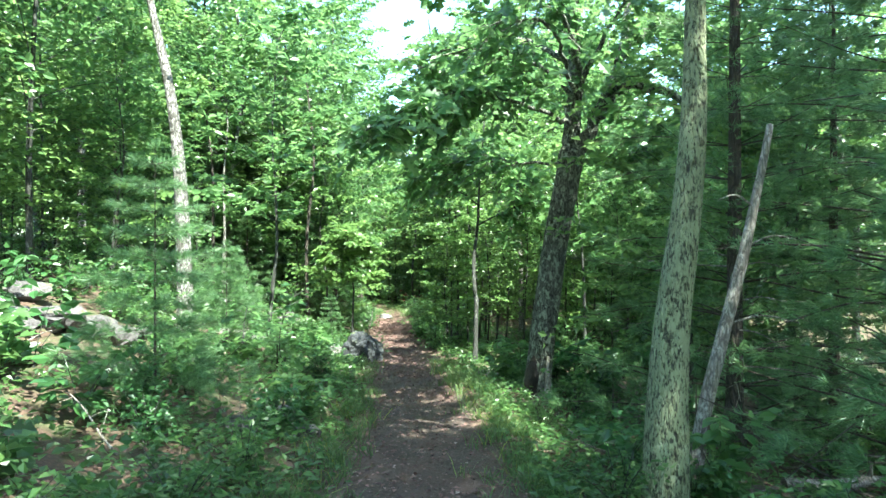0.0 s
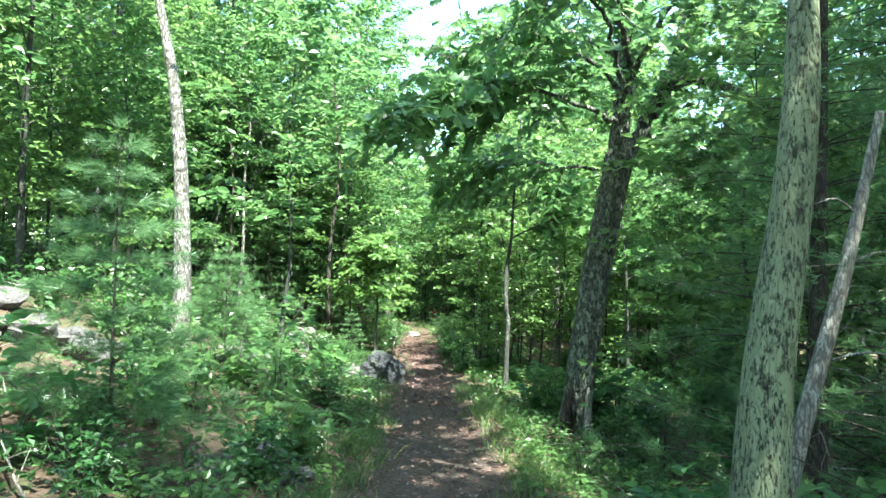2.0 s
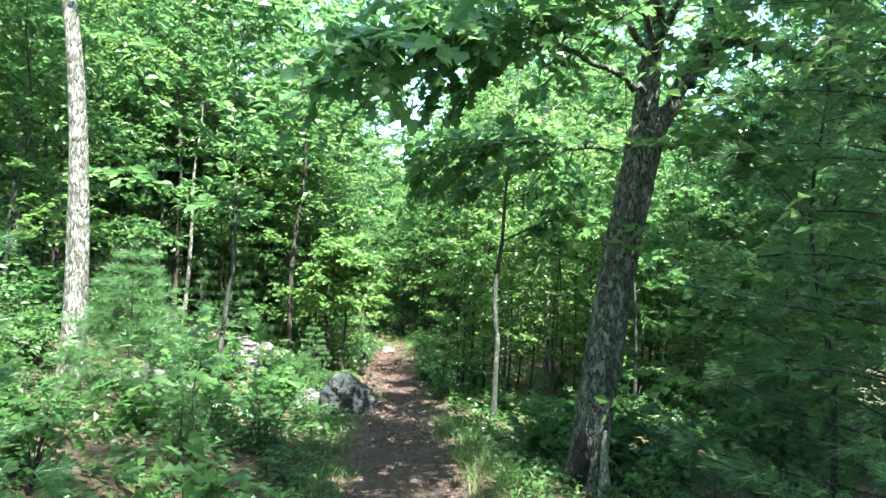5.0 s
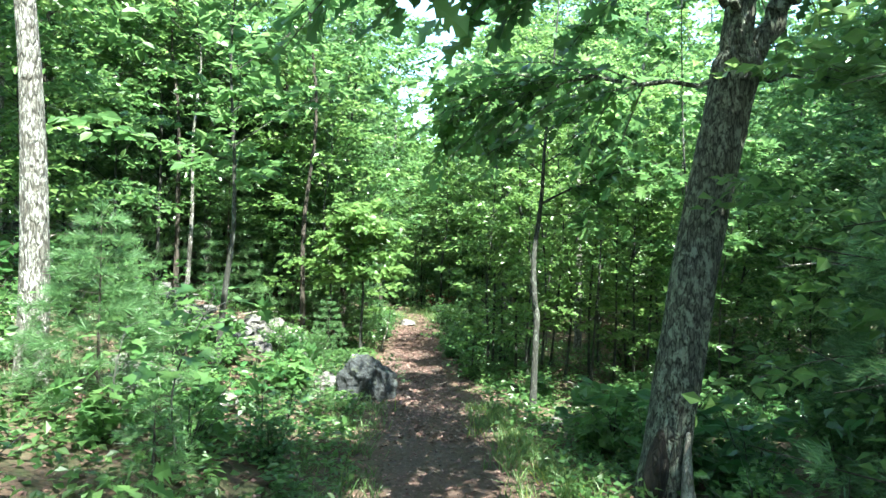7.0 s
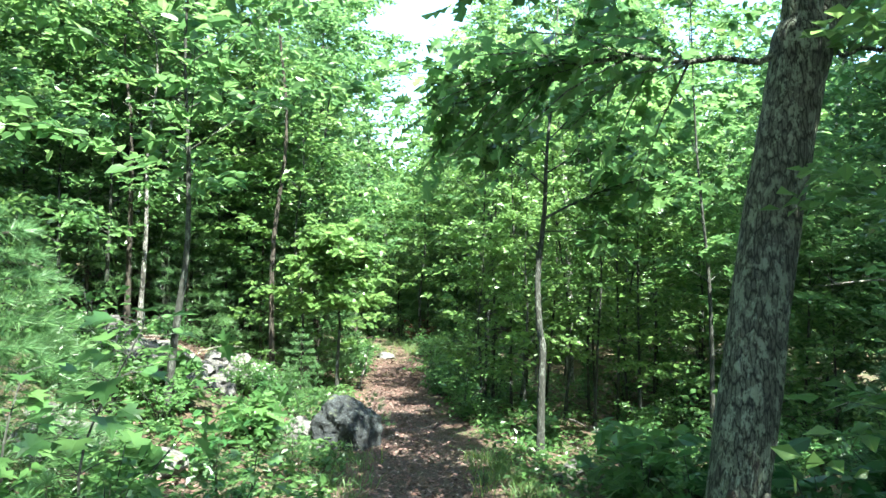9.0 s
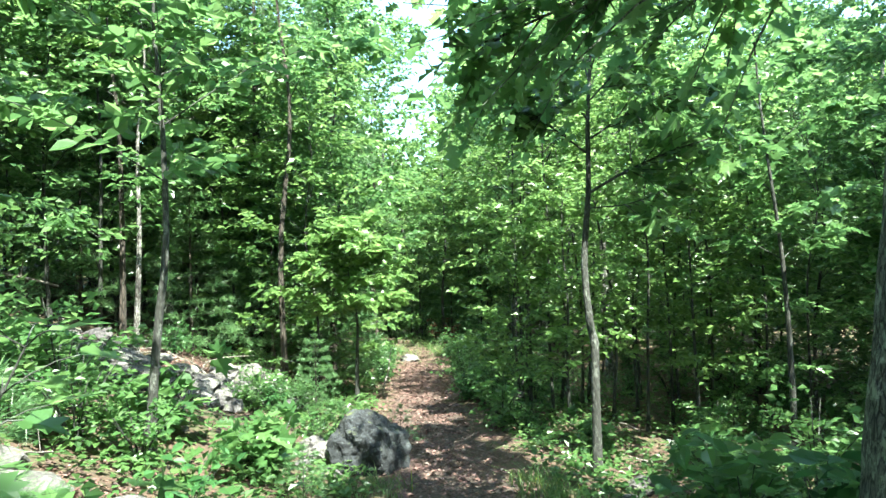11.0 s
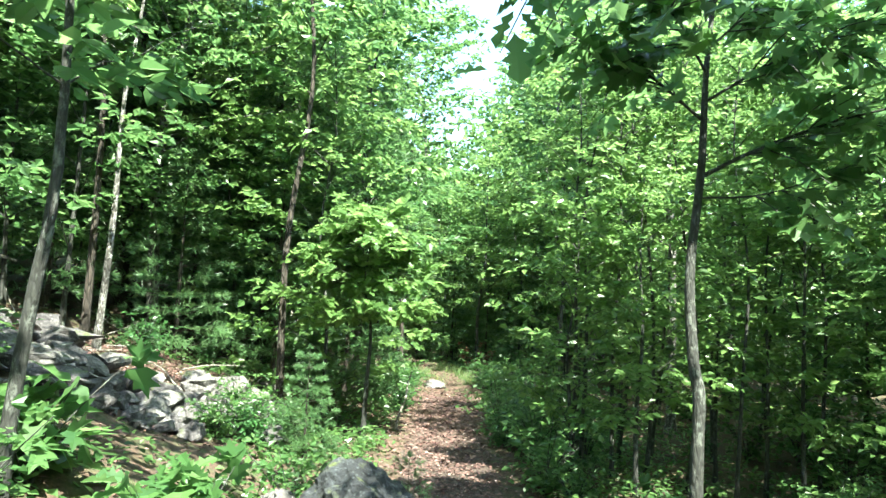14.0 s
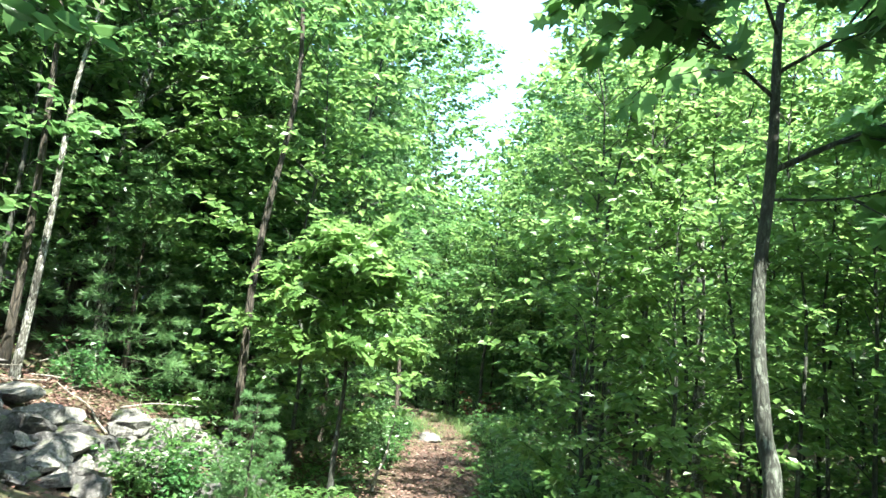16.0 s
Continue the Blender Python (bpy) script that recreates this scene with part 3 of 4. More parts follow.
def crooked_sapling():
    """The thin dark young maple at the right of the trail."""
    x, y = 0.62, 13.0
    z = float(ground_z(x, y))
    rng = np.random.default_rng(9)
    root = thing("maple_sapling", x, y, z, "thin crooked young maple with dark smooth bark", "tree")
    g = Geo()
    trunk = smooth_path([(0, 0, -0.1), (0.02, 0.05, 0.8), (0.03, 0.08, 1.2), (0.0, 0.12, 1.42), (-0.015, 0.2, 2.0), (0.07, 0.3, 2.75), (0.1, 0.34, 3.5), (0.17, 0.37, 4.3), (0.25, 0.42, 5.6)], 44)
    tube(g, trunk, np.interp(np.linspace(0, 1, 44), [0, 0.18, 0.2, 0.5, 1], [0.047, 0.04, 0.042, 0.034, 0.008]), 12, 0.08, 4, 0.3)
    part("trunk", g, M_SMOOTH, root, smooth=True)
    gl, gt = Geo(), Geo()
    limbs = [([(0.03, 0, 2.55), (0.4, 0, 2.75), (0.9, -0.1, 2.95), (1.5, -0.2, 3.1)], 0.018, 0.3, 12), ([(0.03, 0, 2.4), (0.4, -0.1, 2.42), (0.8, -0.3, 2.55)], 0.009, 0.4, 5),
             ([(0.05, 0.03, 2.95), (-0.4, -0.1, 3.25), (-1.0, -0.3, 3.45)], 0.012, 0.2, 12), ([(0.06, 0.03, 3.1), (0.5, -0.2, 3.35), (1.0, -0.5, 3.5)], 0.012, 0.2, 13),
             ([(0.06, 0.04, 3.3), (-0.3, -0.5, 3.5), (-0.7, -1.1, 3.55)], 0.011, 0.2, 13), ([(0.08, 0.05, 3.5), (0.5, 0.3, 3.9), (0.9, 0.6, 4.0)], 0.01, 0.2, 11),
             ([(0.1, 0.07, 3.7), (0.0, 0.4, 4.2), (-0.4, 0.8, 4.5)], 0.01, 0.2, 11), ([(0.1, 0.07, 3.8), (0.2, -0.5, 4.1), (0.5, -1.1, 4.1)], 0.01, 0.2, 12),
             ([(0.12, 0.07, 4.3), (0.5, -0.2, 4.8), (0.9, -0.3, 5.0)], 0.01, 0.2, 11)]
    for pts, r, first, twigs in limbs:
        gw = Geo()
        path = smooth_path(pts, 12) + np.array([0.04, 0.3, 0.14])
        tube(gw, path, r * np.linspace(1, 0.25, 12), 7, 0.08, r * 100)
        part("limb", gw, M_SMOOTH, root, smooth=True)
        limb_with_leaves(gl, gt, path, 0.003, rng, int(twigs * 1.6), 8, 0.165, MAPLE, 0.6, first, loose=(-0.6, 0.6))
    tagged(part("twigwork", gt, M_SMOOTH, root), kind="stuff")
    part("crown", gl, M_LEAF, root)
    return root


crooked_sapling()


def grown(f, name, x, y, *args, **kw):
    return f(name, x, y, float(ground_z(x, y)), *args, **kw)


grown(broadleaf, "young_tree", -2.95, 11.6, "slim young tree with smooth grey bark", 5.4, 0.042, 0.36, 1.8, 24, 8, 12, 0.155, OVAL, M_LEAF, M_SMOOTH, 31,
      line=[(-0.08, 0, -0.1), (0.0, 0, 0.9), (0.08, 0, 1.6), (0.06, 0, 2.6), (0.0, 0, 3.6), (0.1, 0, 5.2)], twig_len=0.6)
grown(broadleaf, "oak_bush", -2.25, 16.7, "bushy young oak with bright lobed leaves", 2.6, 0.035, 0.5, 0.72, 30, 7, 12, 0.16, OAKLEAF, M_LEAF_Y, M_SMOOTH, 33,
      twig_len=0.45, category="bush", rise=0.35)


def snag():
    x, y = 2.25, 5.95
    z = float(ground_z(x, y))
    root = thing("dead_tree", x, y, z, "leaning dead tree with stripped pale wood", "dead tree")
    g = Geo()
    p = smooth_path([(-0.05, 0, -0.1), (0.12, 0, 0.8), (0.36, 0.02, 1.7), (0.52, 0.02, 2.4), (0.66, 0.02, 3.1)], 24)
    tube(g, p, np.linspace(0.075, 0.03, 24), 12, 0.15, 2)
    part("trunk", g, M_DEAD, root, smooth=True)
    for h, dx, dy in ((1.3, 0.5, -0.3), (1.9, 0.6, 0.2), (2.3, -0.4, -0.2)):
        g = Geo()
        b = p[int(h / 3.1 * 23)]
        tube(g, smooth_path([b, b + [dx * 0.5, dy * 0.5, 0.1], b + [dx, dy, 0.05]], 7), np.linspace(0.012, 0.003, 7), 5)
        part("dead_branch", g, M_DEAD, root)
    return root


snag()

# ---- pines ----
P_LABEL = "white pine with soft blue-green needle tufts"
for i, (px, py, h, r, reach) in enumerate(((3.3, 7.6, 9.5, 0.11, 2.2), (5.0, 8.6, 6.5, 0.09, 1.7), (4.1, 11.4, 3.2, 0.05, 0.9), (4.6, 6.2, 11.0, 0.14, 2.9), (3.6, 3.6, 9.0, 0.12, 1.8), 
                                         (8.4, 7.2, 11.5, 0.14, 2.6))):
    root = grown(pine, "white_pine", px, py, P_LABEL, h, r, reach, 24, 6, 66, 11, 0.13, 0.0042, M_NEEDLE, 50 + i, bare=0.02, group="pines in the shade beside the trail")
    dr = np.random.default_rng(150 + i)
    for k in range(9):
        hz, az, ln = dr.uniform(0.4, 2.6), dr.uniform(0, 6.28), dr.uniform(0.5, 1.3)
        way = np.array([math.cos(az), math.sin(az), dr.uniform(-0.2, 0.15)])
        dg = Geo()
        bp = smooth_path([np.array([0, 0, hz]), way * ln * 0.5 + [0, 0, hz + 0.04], way * ln + [dr.normal(0, 0.08), dr.normal(0, 0.08), hz - 0.05]], 8)
        tube(dg, bp, np.linspace(0.011, 0.003, 8), 5, 0.1, k)
        for w in (3, 5, 6):
            tube(dg, smooth_path([bp[w], bp[w] + way * 0.15 + dr.normal(0, 0.12, 3)], 3), [0.004, 0.003, 0.0015], 3)
        part("dead_branch", dg, M_DEAD, root, "bare grey dead branch")
for i, (px, py, h, reach) in enumerate(((-2.4, 5.6, 2.2, 0.9), (-2.9, 9.0, 1.4, 0.72), (-3.0, 3.2, 1.9, 0.8), (2.15, 8.5, 0.75, 0.45), (2.6, 6.9, 0.9, 0.5),
                                      (-1.95, 7.9, 0.55, 0.3), (-1.75, 9.2, 0.5, 0.3))):
    grown(pine, "pine_sapling", px, py, "young white pine with long soft pale-green needles", h, 0.016, reach, 11 if h > 1 else 6, 6 if h > 1 else 4, 25 if h > 1 else 6, 22, 0.12 if h > 1 else 0.085, 0.0022 if h > 1 else 0.0016, M_NEEDLE, 70 + i, group="pine saplings", category="pine sapling")
grown(pine, "spruce_sapling", -2.52, 15.1, "small upright conifer sapling with pale shoots", 1.1, 0.016, 0.42, 10, 5, 22, 20, 0.06, 0.0026, M_NEEDLE, 90, category="conifer sapling")
for i, (px, py, h) in enumerate(((-4.6, 19.6, 9.0), (-6.6, 18.6, 9.5), (-3.7, 22.6, 10.0))):
    grown(pine, "dark_pine", px, py, "dense green pine with a bare brown lower trunk", h, 0.12, 2.0, 26, 6, 52, 10, 0.17, 0.008, M_NEEDLE, 100 + i, bare=0.1, group="dark pines on the bank")

grown(pine, "pine_seedling", -1.35, 14.1, "tiny pine seedling behind the boulder", 0.42, 0.007, 0.24, 5, 4, 5, 20, 0.08, 0.0016, M_NEEDLE, 95, category="pine seedling")
for i, (px, py, h) in enumerate(((-1.0, 28.2, 3.2), (-2.1, 29.6, 3.6), (0.2, 29.0, 3.4))):
    grown(pine, "low_pine", px, py, "low green pine with boughs down to the ground", h, 0.04, 1.15, 12, 6, 22, 9, 0.17, 0.008, M_NEEDLE, 120 + i, bare=0.03, group="low pines beyond the bend")
grown(pine, "pine_seedling", -1.85, 11.6, "tiny pine seedling beside the trail", 0.38, 0.007, 0.24, 5, 4, 5, 20, 0.08, 0.0016, M_NEEDLE, 96, category="pine seedling")

for i, (px, py, h) in enumerate(((-4.0, 18.4, 3.4), (-5.1, 17.5, 3.0), (-3.0, 18.9, 3.2), (-6.6, 16.9, 3.2), (-5.6, 19.0, 4.0))):
    grown(pine, "low_pine", px, py, "low green pine with boughs down to the ground", h, 0.04, 1.15, 13, 6, 26, 10, 0.15, 0.006, M_NEEDLE, 110 + i, bare=0.03, group="low pines behind the ledge")

# ---- the stand of slender young trees ----
stand = [(0.35, 16.6, 6.2), (0.9, 17.4, 6.8), (1.5, 16.4, 5.9), (2.1, 17.3, 6.3), (1.2, 19.0, 7.0), (2.6, 19.0, 6.8), (1.7, 21.2, 7.2),
         (3.0, 16.6, 5.2), (3.7, 18.6, 6.2), (0.1, 15.5, 2.6), (0.75, 15.4, 3.2)]
for i, (sx, sy, h) in enumerate(stand):
    grown(broadleaf, "slender_tree", sx, sy, "slender young tree with small light green leaves", h, 0.028, 0.16, 0.8, 30, 6, 13, 0.095, SIMPLE, M_LEAF_Y, M_SMOOTH, 200 + i,
          twig_len=0.5, group="stand of slender young trees", sides=7)

for i, (sx, sy, h) in enumerate(((0.2, 16.2, 5.5), (0.6, 15.9, 5.0), (1.1, 16.6, 5.8), (1.9, 16.0, 5.2), (0.4, 17.6, 6.0), (1.4, 17.8, 6.2), (2.4, 16.5, 5.4), (2.9, 17.7, 5.8), (3.6, 16.2, 5.0))):
    grown(broadleaf, "pole_tree", sx, sy, "thin bare-stemmed young tree with leaves near the top", h, 0.026, 0.42, 0.7, 16, 5, 11, 0.10, SIMPLE, M_LEAF_Y, M_SMOOTH, 230 + i,
          twig_len=0.5, group="thin poles in the stand", sides=7)

# ---- broadleaf trees that stand near enough to tell apart ----
near = [(-6.3, 6.2, 8.5, M_LEAF), (-5.9, 9.6, 7.5, M_LEAF), (-3.4, 17.0, 9.0, M_LEAF), (-6.2, 20.2, 8.0, M_LEAF_Y), (-2.9, 20.4, 8.0, M_LEAF), (-7.4, 15.2, 7.0, M_LEAF_Y),
        (4.6, 16.8, 6.0, M_LEAF), (7.0, 15.6, 7.0, M_LEAF_Y), (-0.4, 30.5, 5.4, M_LEAF_Y), (-4.3, 24.8, 10.0, M_LEAF), (3.4, 27.5, 8.5, M_LEAF_Y), (-3.1, 25.8, 9.0, M_LEAF), (0.8, 25.2, 8.5, M_LEAF_Y), (-1.2, 27.6, 6.2, M_LEAF_Y)]
for i, (nx, ny, h, lm) in enumerate(near):
    grown(broadleaf, "leafy_tree", nx, ny, "medium leafy tree with spreading green branches", h, 0.035 if h < 6.2 else 0.055, 0.48 if i == 2 else 0.28, 1.9, 18 if i == 2 else 30, 9, 15, 0.14, OVAL, lm, (M_SMOOTH, M_SMOOTH, M_PINEBARK)[i % 3], 250 + i,
          twig_len=0.9, group="leafy trees along the trail", rise=0.45)

# ---- the wider forest ----
rng = np.random.default_rng(42)


tall = [(broadleaf, "forest_tree", "tall forest tree with a leafy green crown", 12.5 + i, 0.095, 0.2, 2.7, 30, 11, 16, 0.17, SIMPLE, (M_LEAF, M_LEAF_Y, M_LEAF)[i % 3], (M_SMOOTH, M_OAK, M_PALE)[i % 3], 300 + i) for i in range(3)]
low = [(broadleaf, "understory_tree", "small leafy understory tree", 4.2 + i, 0.03, 0.13, 1.35, 30, 8, 15, 0.13, SIMPLE, (M_LEAF, M_LEAF_Y, M_LEAF)[i % 3], M_SMOOTH, 320 + i) for i in range(3)]
placed = [(1.4, 4.45), (1.36, 9.7), (-3.56, 9.25), (2.3, 6)]


def spread_spots(tries, box, gap, clear, limit, avoid=(), holes=()):
    """Random places off the trail and away from one another."""
    spots = []
    for _ in range(tries):
        x, y = rng.uniform(box[0], box[1]), rng.uniform(box[2], box[3])
        d = x - float(path_x(y))
        if (-clear[0] < d < clear[1]) or any((x - a) ** 2 + (y - b) ** 2 < gap ** 2 for a, b in spots + list(avoid)) or any((x - a) ** 2 + (y - b) ** 2 < r * r for a, b, r in holes):
            continue
        spots.append((x, y))
        if len(spots) >= limit:
            break
    return spots


def plant(spots, kinds, lo=0.85, hi=1.15):
    """A plant at each place: one of the kinds in turn, built once and then copied."""
    made = {}
    for i, (x, y) in enumerate(spots):
        k = i % len(kinds)
        m = pose(x, y, float(ground_z(x, y)), 0, 0, rng.uniform(0, 360))
        if k in made:
            ob = copy_thing(made[k], m)
        else:
            ob = made[k] = kinds[k]()
            ob.matrix_basis = m
        s = rng.uniform(lo, hi)
        ob.scale = (s, s, s)


def kinds_of(rows, group):
    return [lambda r=r: r[0](r[1], 0, 0, 0, *r[2:], twig_len=1.0, group=group, sides=8) for r in rows]


sunny_low = [(5.6, 12.2, 2.6), (4.2, 14.2, 1.6), (-5.6, 13.6, 2.6), (-3.8, 15.6, 1.6), (-3.4, 10.4, 1.6)]
sunny = [(4.8, 18.0, 3.2), (1.5, 23.5, 2.5), (6.5, 9.5, 3.6), (7.0, 13.5, 2.6), (4.2, 15.5, 2.2), (-5.6, 13.6, 2.6), (-3.8, 15.6, 1.6), (-6.8, 12.0, 2.4), (-3.4, 10.4, 1.6)]
# Unseen trees added behind the start: they shade the near trail, close the woods.
plant([(-5.6, -1.6), (-2.2, -4.2), (3.0, -1.8), (-6.4, -3.4), (6.2, 0.4), (5.4, -5.2), (-9.0, 2.2), (0.2, -8.5), (2.2, -5.0)], kinds_of(tall, "tall trees behind the start of the walk"), 0.9, 1.1)
# Unseen trees, added beside the start to shade the trail, trunks and pines.
shade_trees = [(broadleaf, "canopy_tree", "tall tree with a high spreading crown", 12.0 + i, 0.12, 0.42, 3.0, 30, 12, 18, 0.17, SIMPLE, M_LEAF, M_OAK, 330 + i) for i in range(2)]
plant([(2.3, -1.8), (4.6, -0.6), (6.4, 3.4)], kinds_of(shade_trees, "tall trees over the start of the trail"))
plant([(-6.0, 12.6), (-5.3, 10.8), (-7.4, 12.4)], kinds_of(low, "small leafy trees on the bank"))
grown(broadleaf, "young_maple", 2.95, 14.0, "young maple with broad dark green leaves down its thin trunk", 6.5, 0.04, 0.3, 1.1, 18, 6, 10, 0.15, MAPLE, M_LEAF, M_SMOOTH, 37, twig_len=0.6,
      line=[(0, 0, -0.1), (0.0, 0, 1.2), (-0.05, 0, 2.4), (-0.2, 0, 4.0), (-0.3, 0, 6.5)])
grown(broadleaf, "slim_tree", -5.25, 15.9, "slim pale-stemmed tree above the rocky ledge", 6.0, 0.045, 0.55, 1.2, 12, 6, 12, 0.12, OVAL, M_LEAF, M_PALE, 38, twig_len=0.7)
grown(broadleaf, "slim_tree", -5.5, 16.05, "slim brown-stemmed tree above the rocky ledge", 6.6, 0.05, 0.55, 1.2, 12, 6, 12, 0.12, OVAL, M_LEAF, M_PINEBARK, 39, twig_len=0.7)
plant([(-4.4, 19.0), (-5.4, 20.4), (-6.4, 17.6), (-3.5, 19.6), (-7.4, 19.4), (-4.9, 22.0), (-7.6, 16.8), (-3.1, 17.9), (-6.2, 21.8)], kinds_of([r[:4] + (0.03, 0.06, 1.3) + r[7:] for r in low], "leafy young trees behind the ledge"), 0.8, 1.1)
plant([(5.2, 15.2), (6.2, 16.8), (4.4, 18.4), (7.0, 18.6), (5.6, 20.0), (3.9, 15.4), (8.0, 15.6), (2.6, 22.4), (4.2, 21.5)], kinds_of([r[:4] + (0.03, 0.04, 1.3) + r[7:] for r in low], "leafy young trees behind the stand"), 0.7, 1.0)
plant([(7.6, 14.6), (8.2, 17.6), (9.4, 12.0)], kinds_of(tall, "tall trees behind the pines"))
plant(spread_spots(900, (-14, 12, 14, 38), 2.7, (3.4, 3.8), 27, placed, sunny + [(-1.2, 26, 2.2), (-1.4, 30, 2.3), (-1.6, 34, 2.4), (-1.8, 38, 2.5)]), kinds_of(tall, "tall forest trees"))
plant(spread_spots(500, (-15, 14, 2, 12), 3.8, (5.6, 4.6), 7, placed, sunny), kinds_of(tall, "tall trees round the trail"))
plant(spread_spots(900, (-11, 10, 8, 34), 1.6, (2.7, 3.2), 50, placed, sunny_low), kinds_of(low, "understory trees"))
plant(spread_spots(500, (-15, -6.2, 7, 26), 1.9, (4.5, 3.2), 18, placed, sunny_low), kinds_of(low, "understory trees on the bank"), 0.8, 1.1)
plant([(-1.1, 31.0), (0.4, 29.5), (-2.2, 33.5), (-0.2, 34.0), (1.6, 31.5)], kinds_of(low, "understory trees beyond the bend"), 0.9, 1.1)
plant([(9.4, 7.4), (8.6, 8.9), (9.0, 12.2), (-4.6, 27.2), (1.9, 27.4), (-4.0, 31.5), (1.4, 32.5), (-5.8, 24.2), (3.6, 34.0), (-6.4, 34.0)], kinds_of(tall, "tall trees beyond the bend"), 0.95, 1.1)


# ---- low growth ----
def shrub(seed, h, stems, leaf_n, size, shape, mat, label, group, name="shrub"):
    """A low bush: thin stems that fan out of one root, with leaves in sprays."""
    r = np.random.default_rng(seed)
    root = thing(name, 0, 0, 0, label, "shrub", group)
    gl, gw = Geo(), Geo()
    for q in range(stems):
        az, out = r.uniform(0, 6.28), r.uniform(0.1, 0.75) * h
        top = np.array([math.cos(az) * out, math.sin(az) * out, h * r.uniform(0.55, 1.05)])
        p = smooth_path([(0, 0, -0.05), top * [0.35, 0.35, 0.5], top], 5)
        tube(gw, p, np.linspace(0.006, 0.002, 5) * (0.6 + h), 4)
        for w in range(4):
            b = p[1 + w]
            az2 = r.uniform(0, 6.28)
            leafy_twig(gl, gw, b, np.array([math.cos(az2), math.sin(az2), r.uniform(0.1, 0.7)]), h * r.uniform(0.25, 0.5), leaf_n, size, shape, r, wood=False)
    tagged(part("stem", gw, M_SMOOTH, root), kind="stuff")
    part("foliage", gl, mat, root)
    return root


def maple_seedling(seed, h, tiers, size, label):
    """A seedling on one thin stem, with tiers of large flat leaves on long stalks near its top."""
    r = np.random.default_rng(seed)
    root = thing("seedling", 0, 0, 0, label, "shrub", "broad-leaved seedlings")
    gl, gw = Geo(), Geo()
    p = smooth_path([(0, 0, -0.05), (r.normal(0, 0.05), r.normal(0, 0.05), h * 0.5), (r.normal(0, 0.1), r.normal(0, 0.1), h)], 10)
    tube(gw, p, np.linspace(0.009, 0.003, 10), 6)
    for k in range(tiers):
        b = p[min(9, 4 + int(5.9 * k / tiers))]
        az = r.uniform(0, 6.28)
        for q in range(3):
            a = az + q * 2.1 + r.normal(0, 0.25)
            out = np.array([math.cos(a), math.sin(a), r.uniform(0.0, 0.5)])
            tip = b + out * size * r.uniform(0.8, 1.7)
            tube(gw, smooth_path([b, (b + tip) / 2 + [0, 0, 0.02], tip], 4), np.linspace(0.0025, 0.0015, 4), 3)
            leaves(gl, tip[None], (out + [0, 0, r.uniform(-0.7, -0.1)])[None], np.array([[0, 0, 1.0]]) + r.normal(0, 0.2, (1, 3)), [size * r.uniform(0.7, 1.15)], MAPLE)
    part("stem", gw, M_SMOOTH, root)
    part("foliage", gl, M_LEAF, root)
    return root


G1, G2, G3 = "low shrubs on the forest floor", "broad-leaved seedlings", "ferny plants by the trail"
bushes = [lambda: shrub(400, 0.55, 12, 9, 0.068, SIMPLE, M_FERN, "low green shrub with small leaves", G1),
          lambda: shrub(401, 0.7, 11, 9, 0.08, SIMPLE, M_LEAF, "low green shrub with small leaves", G1),
          lambda: shrub(402, 0.42, 12, 10, 0.055, SIMPLE, M_LEAF_D, "low dark green shrub with small leaves", G1)]
seedlings = [lambda: shrub(410, 0.5, 4, 5, 0.17, MAPLE, M_LEAF, "broad-leaved green maple seedling on the forest floor", G2, "seedling"),
             lambda: shrub(411, 0.4, 4, 5, 0.16, OAKLEAF, M_FERN, "broad-leaved oak seedling among fallen leaves", G2, "seedling"),
             lambda: shrub(412, 0.6, 5, 5, 0.16, OVAL, M_LEAF_D, "broad-leaved dark green seedling in the shade", G2, "seedling")]
plant(spread_spots(1500, (-7.5, -0.4, 1.0, 16), 0.42, (1.2, 1.5), 80, (), [(-4.1, 16.2, 1.0), (-4.2, 14.6, 1.1), (-4.8, 14.2, 1.4), (-5.4, 15.6, 1.3), (-3.4, 13.3, 0.9), (-2.6, 14.5, 0.55), (-1.95, 12.6, 0.75), (-4.3, 7.2, 1.3), (-3.2, 5.9, 0.8), (-2.7, 9.8, 1.05), (-3.5, 10.2, 0.6)]), bushes, 0.7, 1.25)
plant(spread_spots(1500, (0.5, 6.5, 1.0, 16), 0.5, (1.3, 1.25), 56), bushes, 0.6, 1.1)
plant(spread_spots(600, (2.4, 8, 11, 20), 0.6, (1, 1.5), 46), bushes, 0.8, 1.5)
plant(spread_spots(600, (4.5, 11, 3, 15), 0.9, (1, 1), 20), bushes, 0.9, 1.6)
plant(spread_spots(600, (-12, -6.5, 5, 20), 0.9, (1, 1), 14), bushes, 0.9, 1.6)
plant(spread_spots(900, (-8, 7, 15, 30), 0.7, (1.15, 1.1), 34), bushes, 0.8, 1.5)
plant([(-1.1, 27.6), (-2.0, 28.8), (-0.2, 27.0), (0.5, 26.4), (-1.5, 30.2), (-0.7, 29.0), (-3.2, 31.0)], bushes, 1.4, 2.2)
plant(spread_spots(900, (-5, -0.5, 2.0, 15), 0.55, (1.15, 1.4), 26, (), [(-3.5, 13.2, 1.1), (-2.1, 12.8, 0.8), (-2.6, 14.5, 0.6), (-4.2, 14.6, 1.5), (-2.8, 9.9, 0.8)]), seedlings, 0.6, 1.2)
edge = np.random.default_rng(61)
spots = []
for ey in np.arange(14.6, 23.5, 0.42):
    for es in (-1, 1):
        ed = (edge.uniform(0.75, 1.35) if es < 0 else edge.uniform(0.68, 1.2)) - 0.12 * (ey > 19)
        if es > 0 or ey > 18.8:
            spots.append((float(path_x(ey)) + es * ed, ey + edge.normal(0, 0.12)))
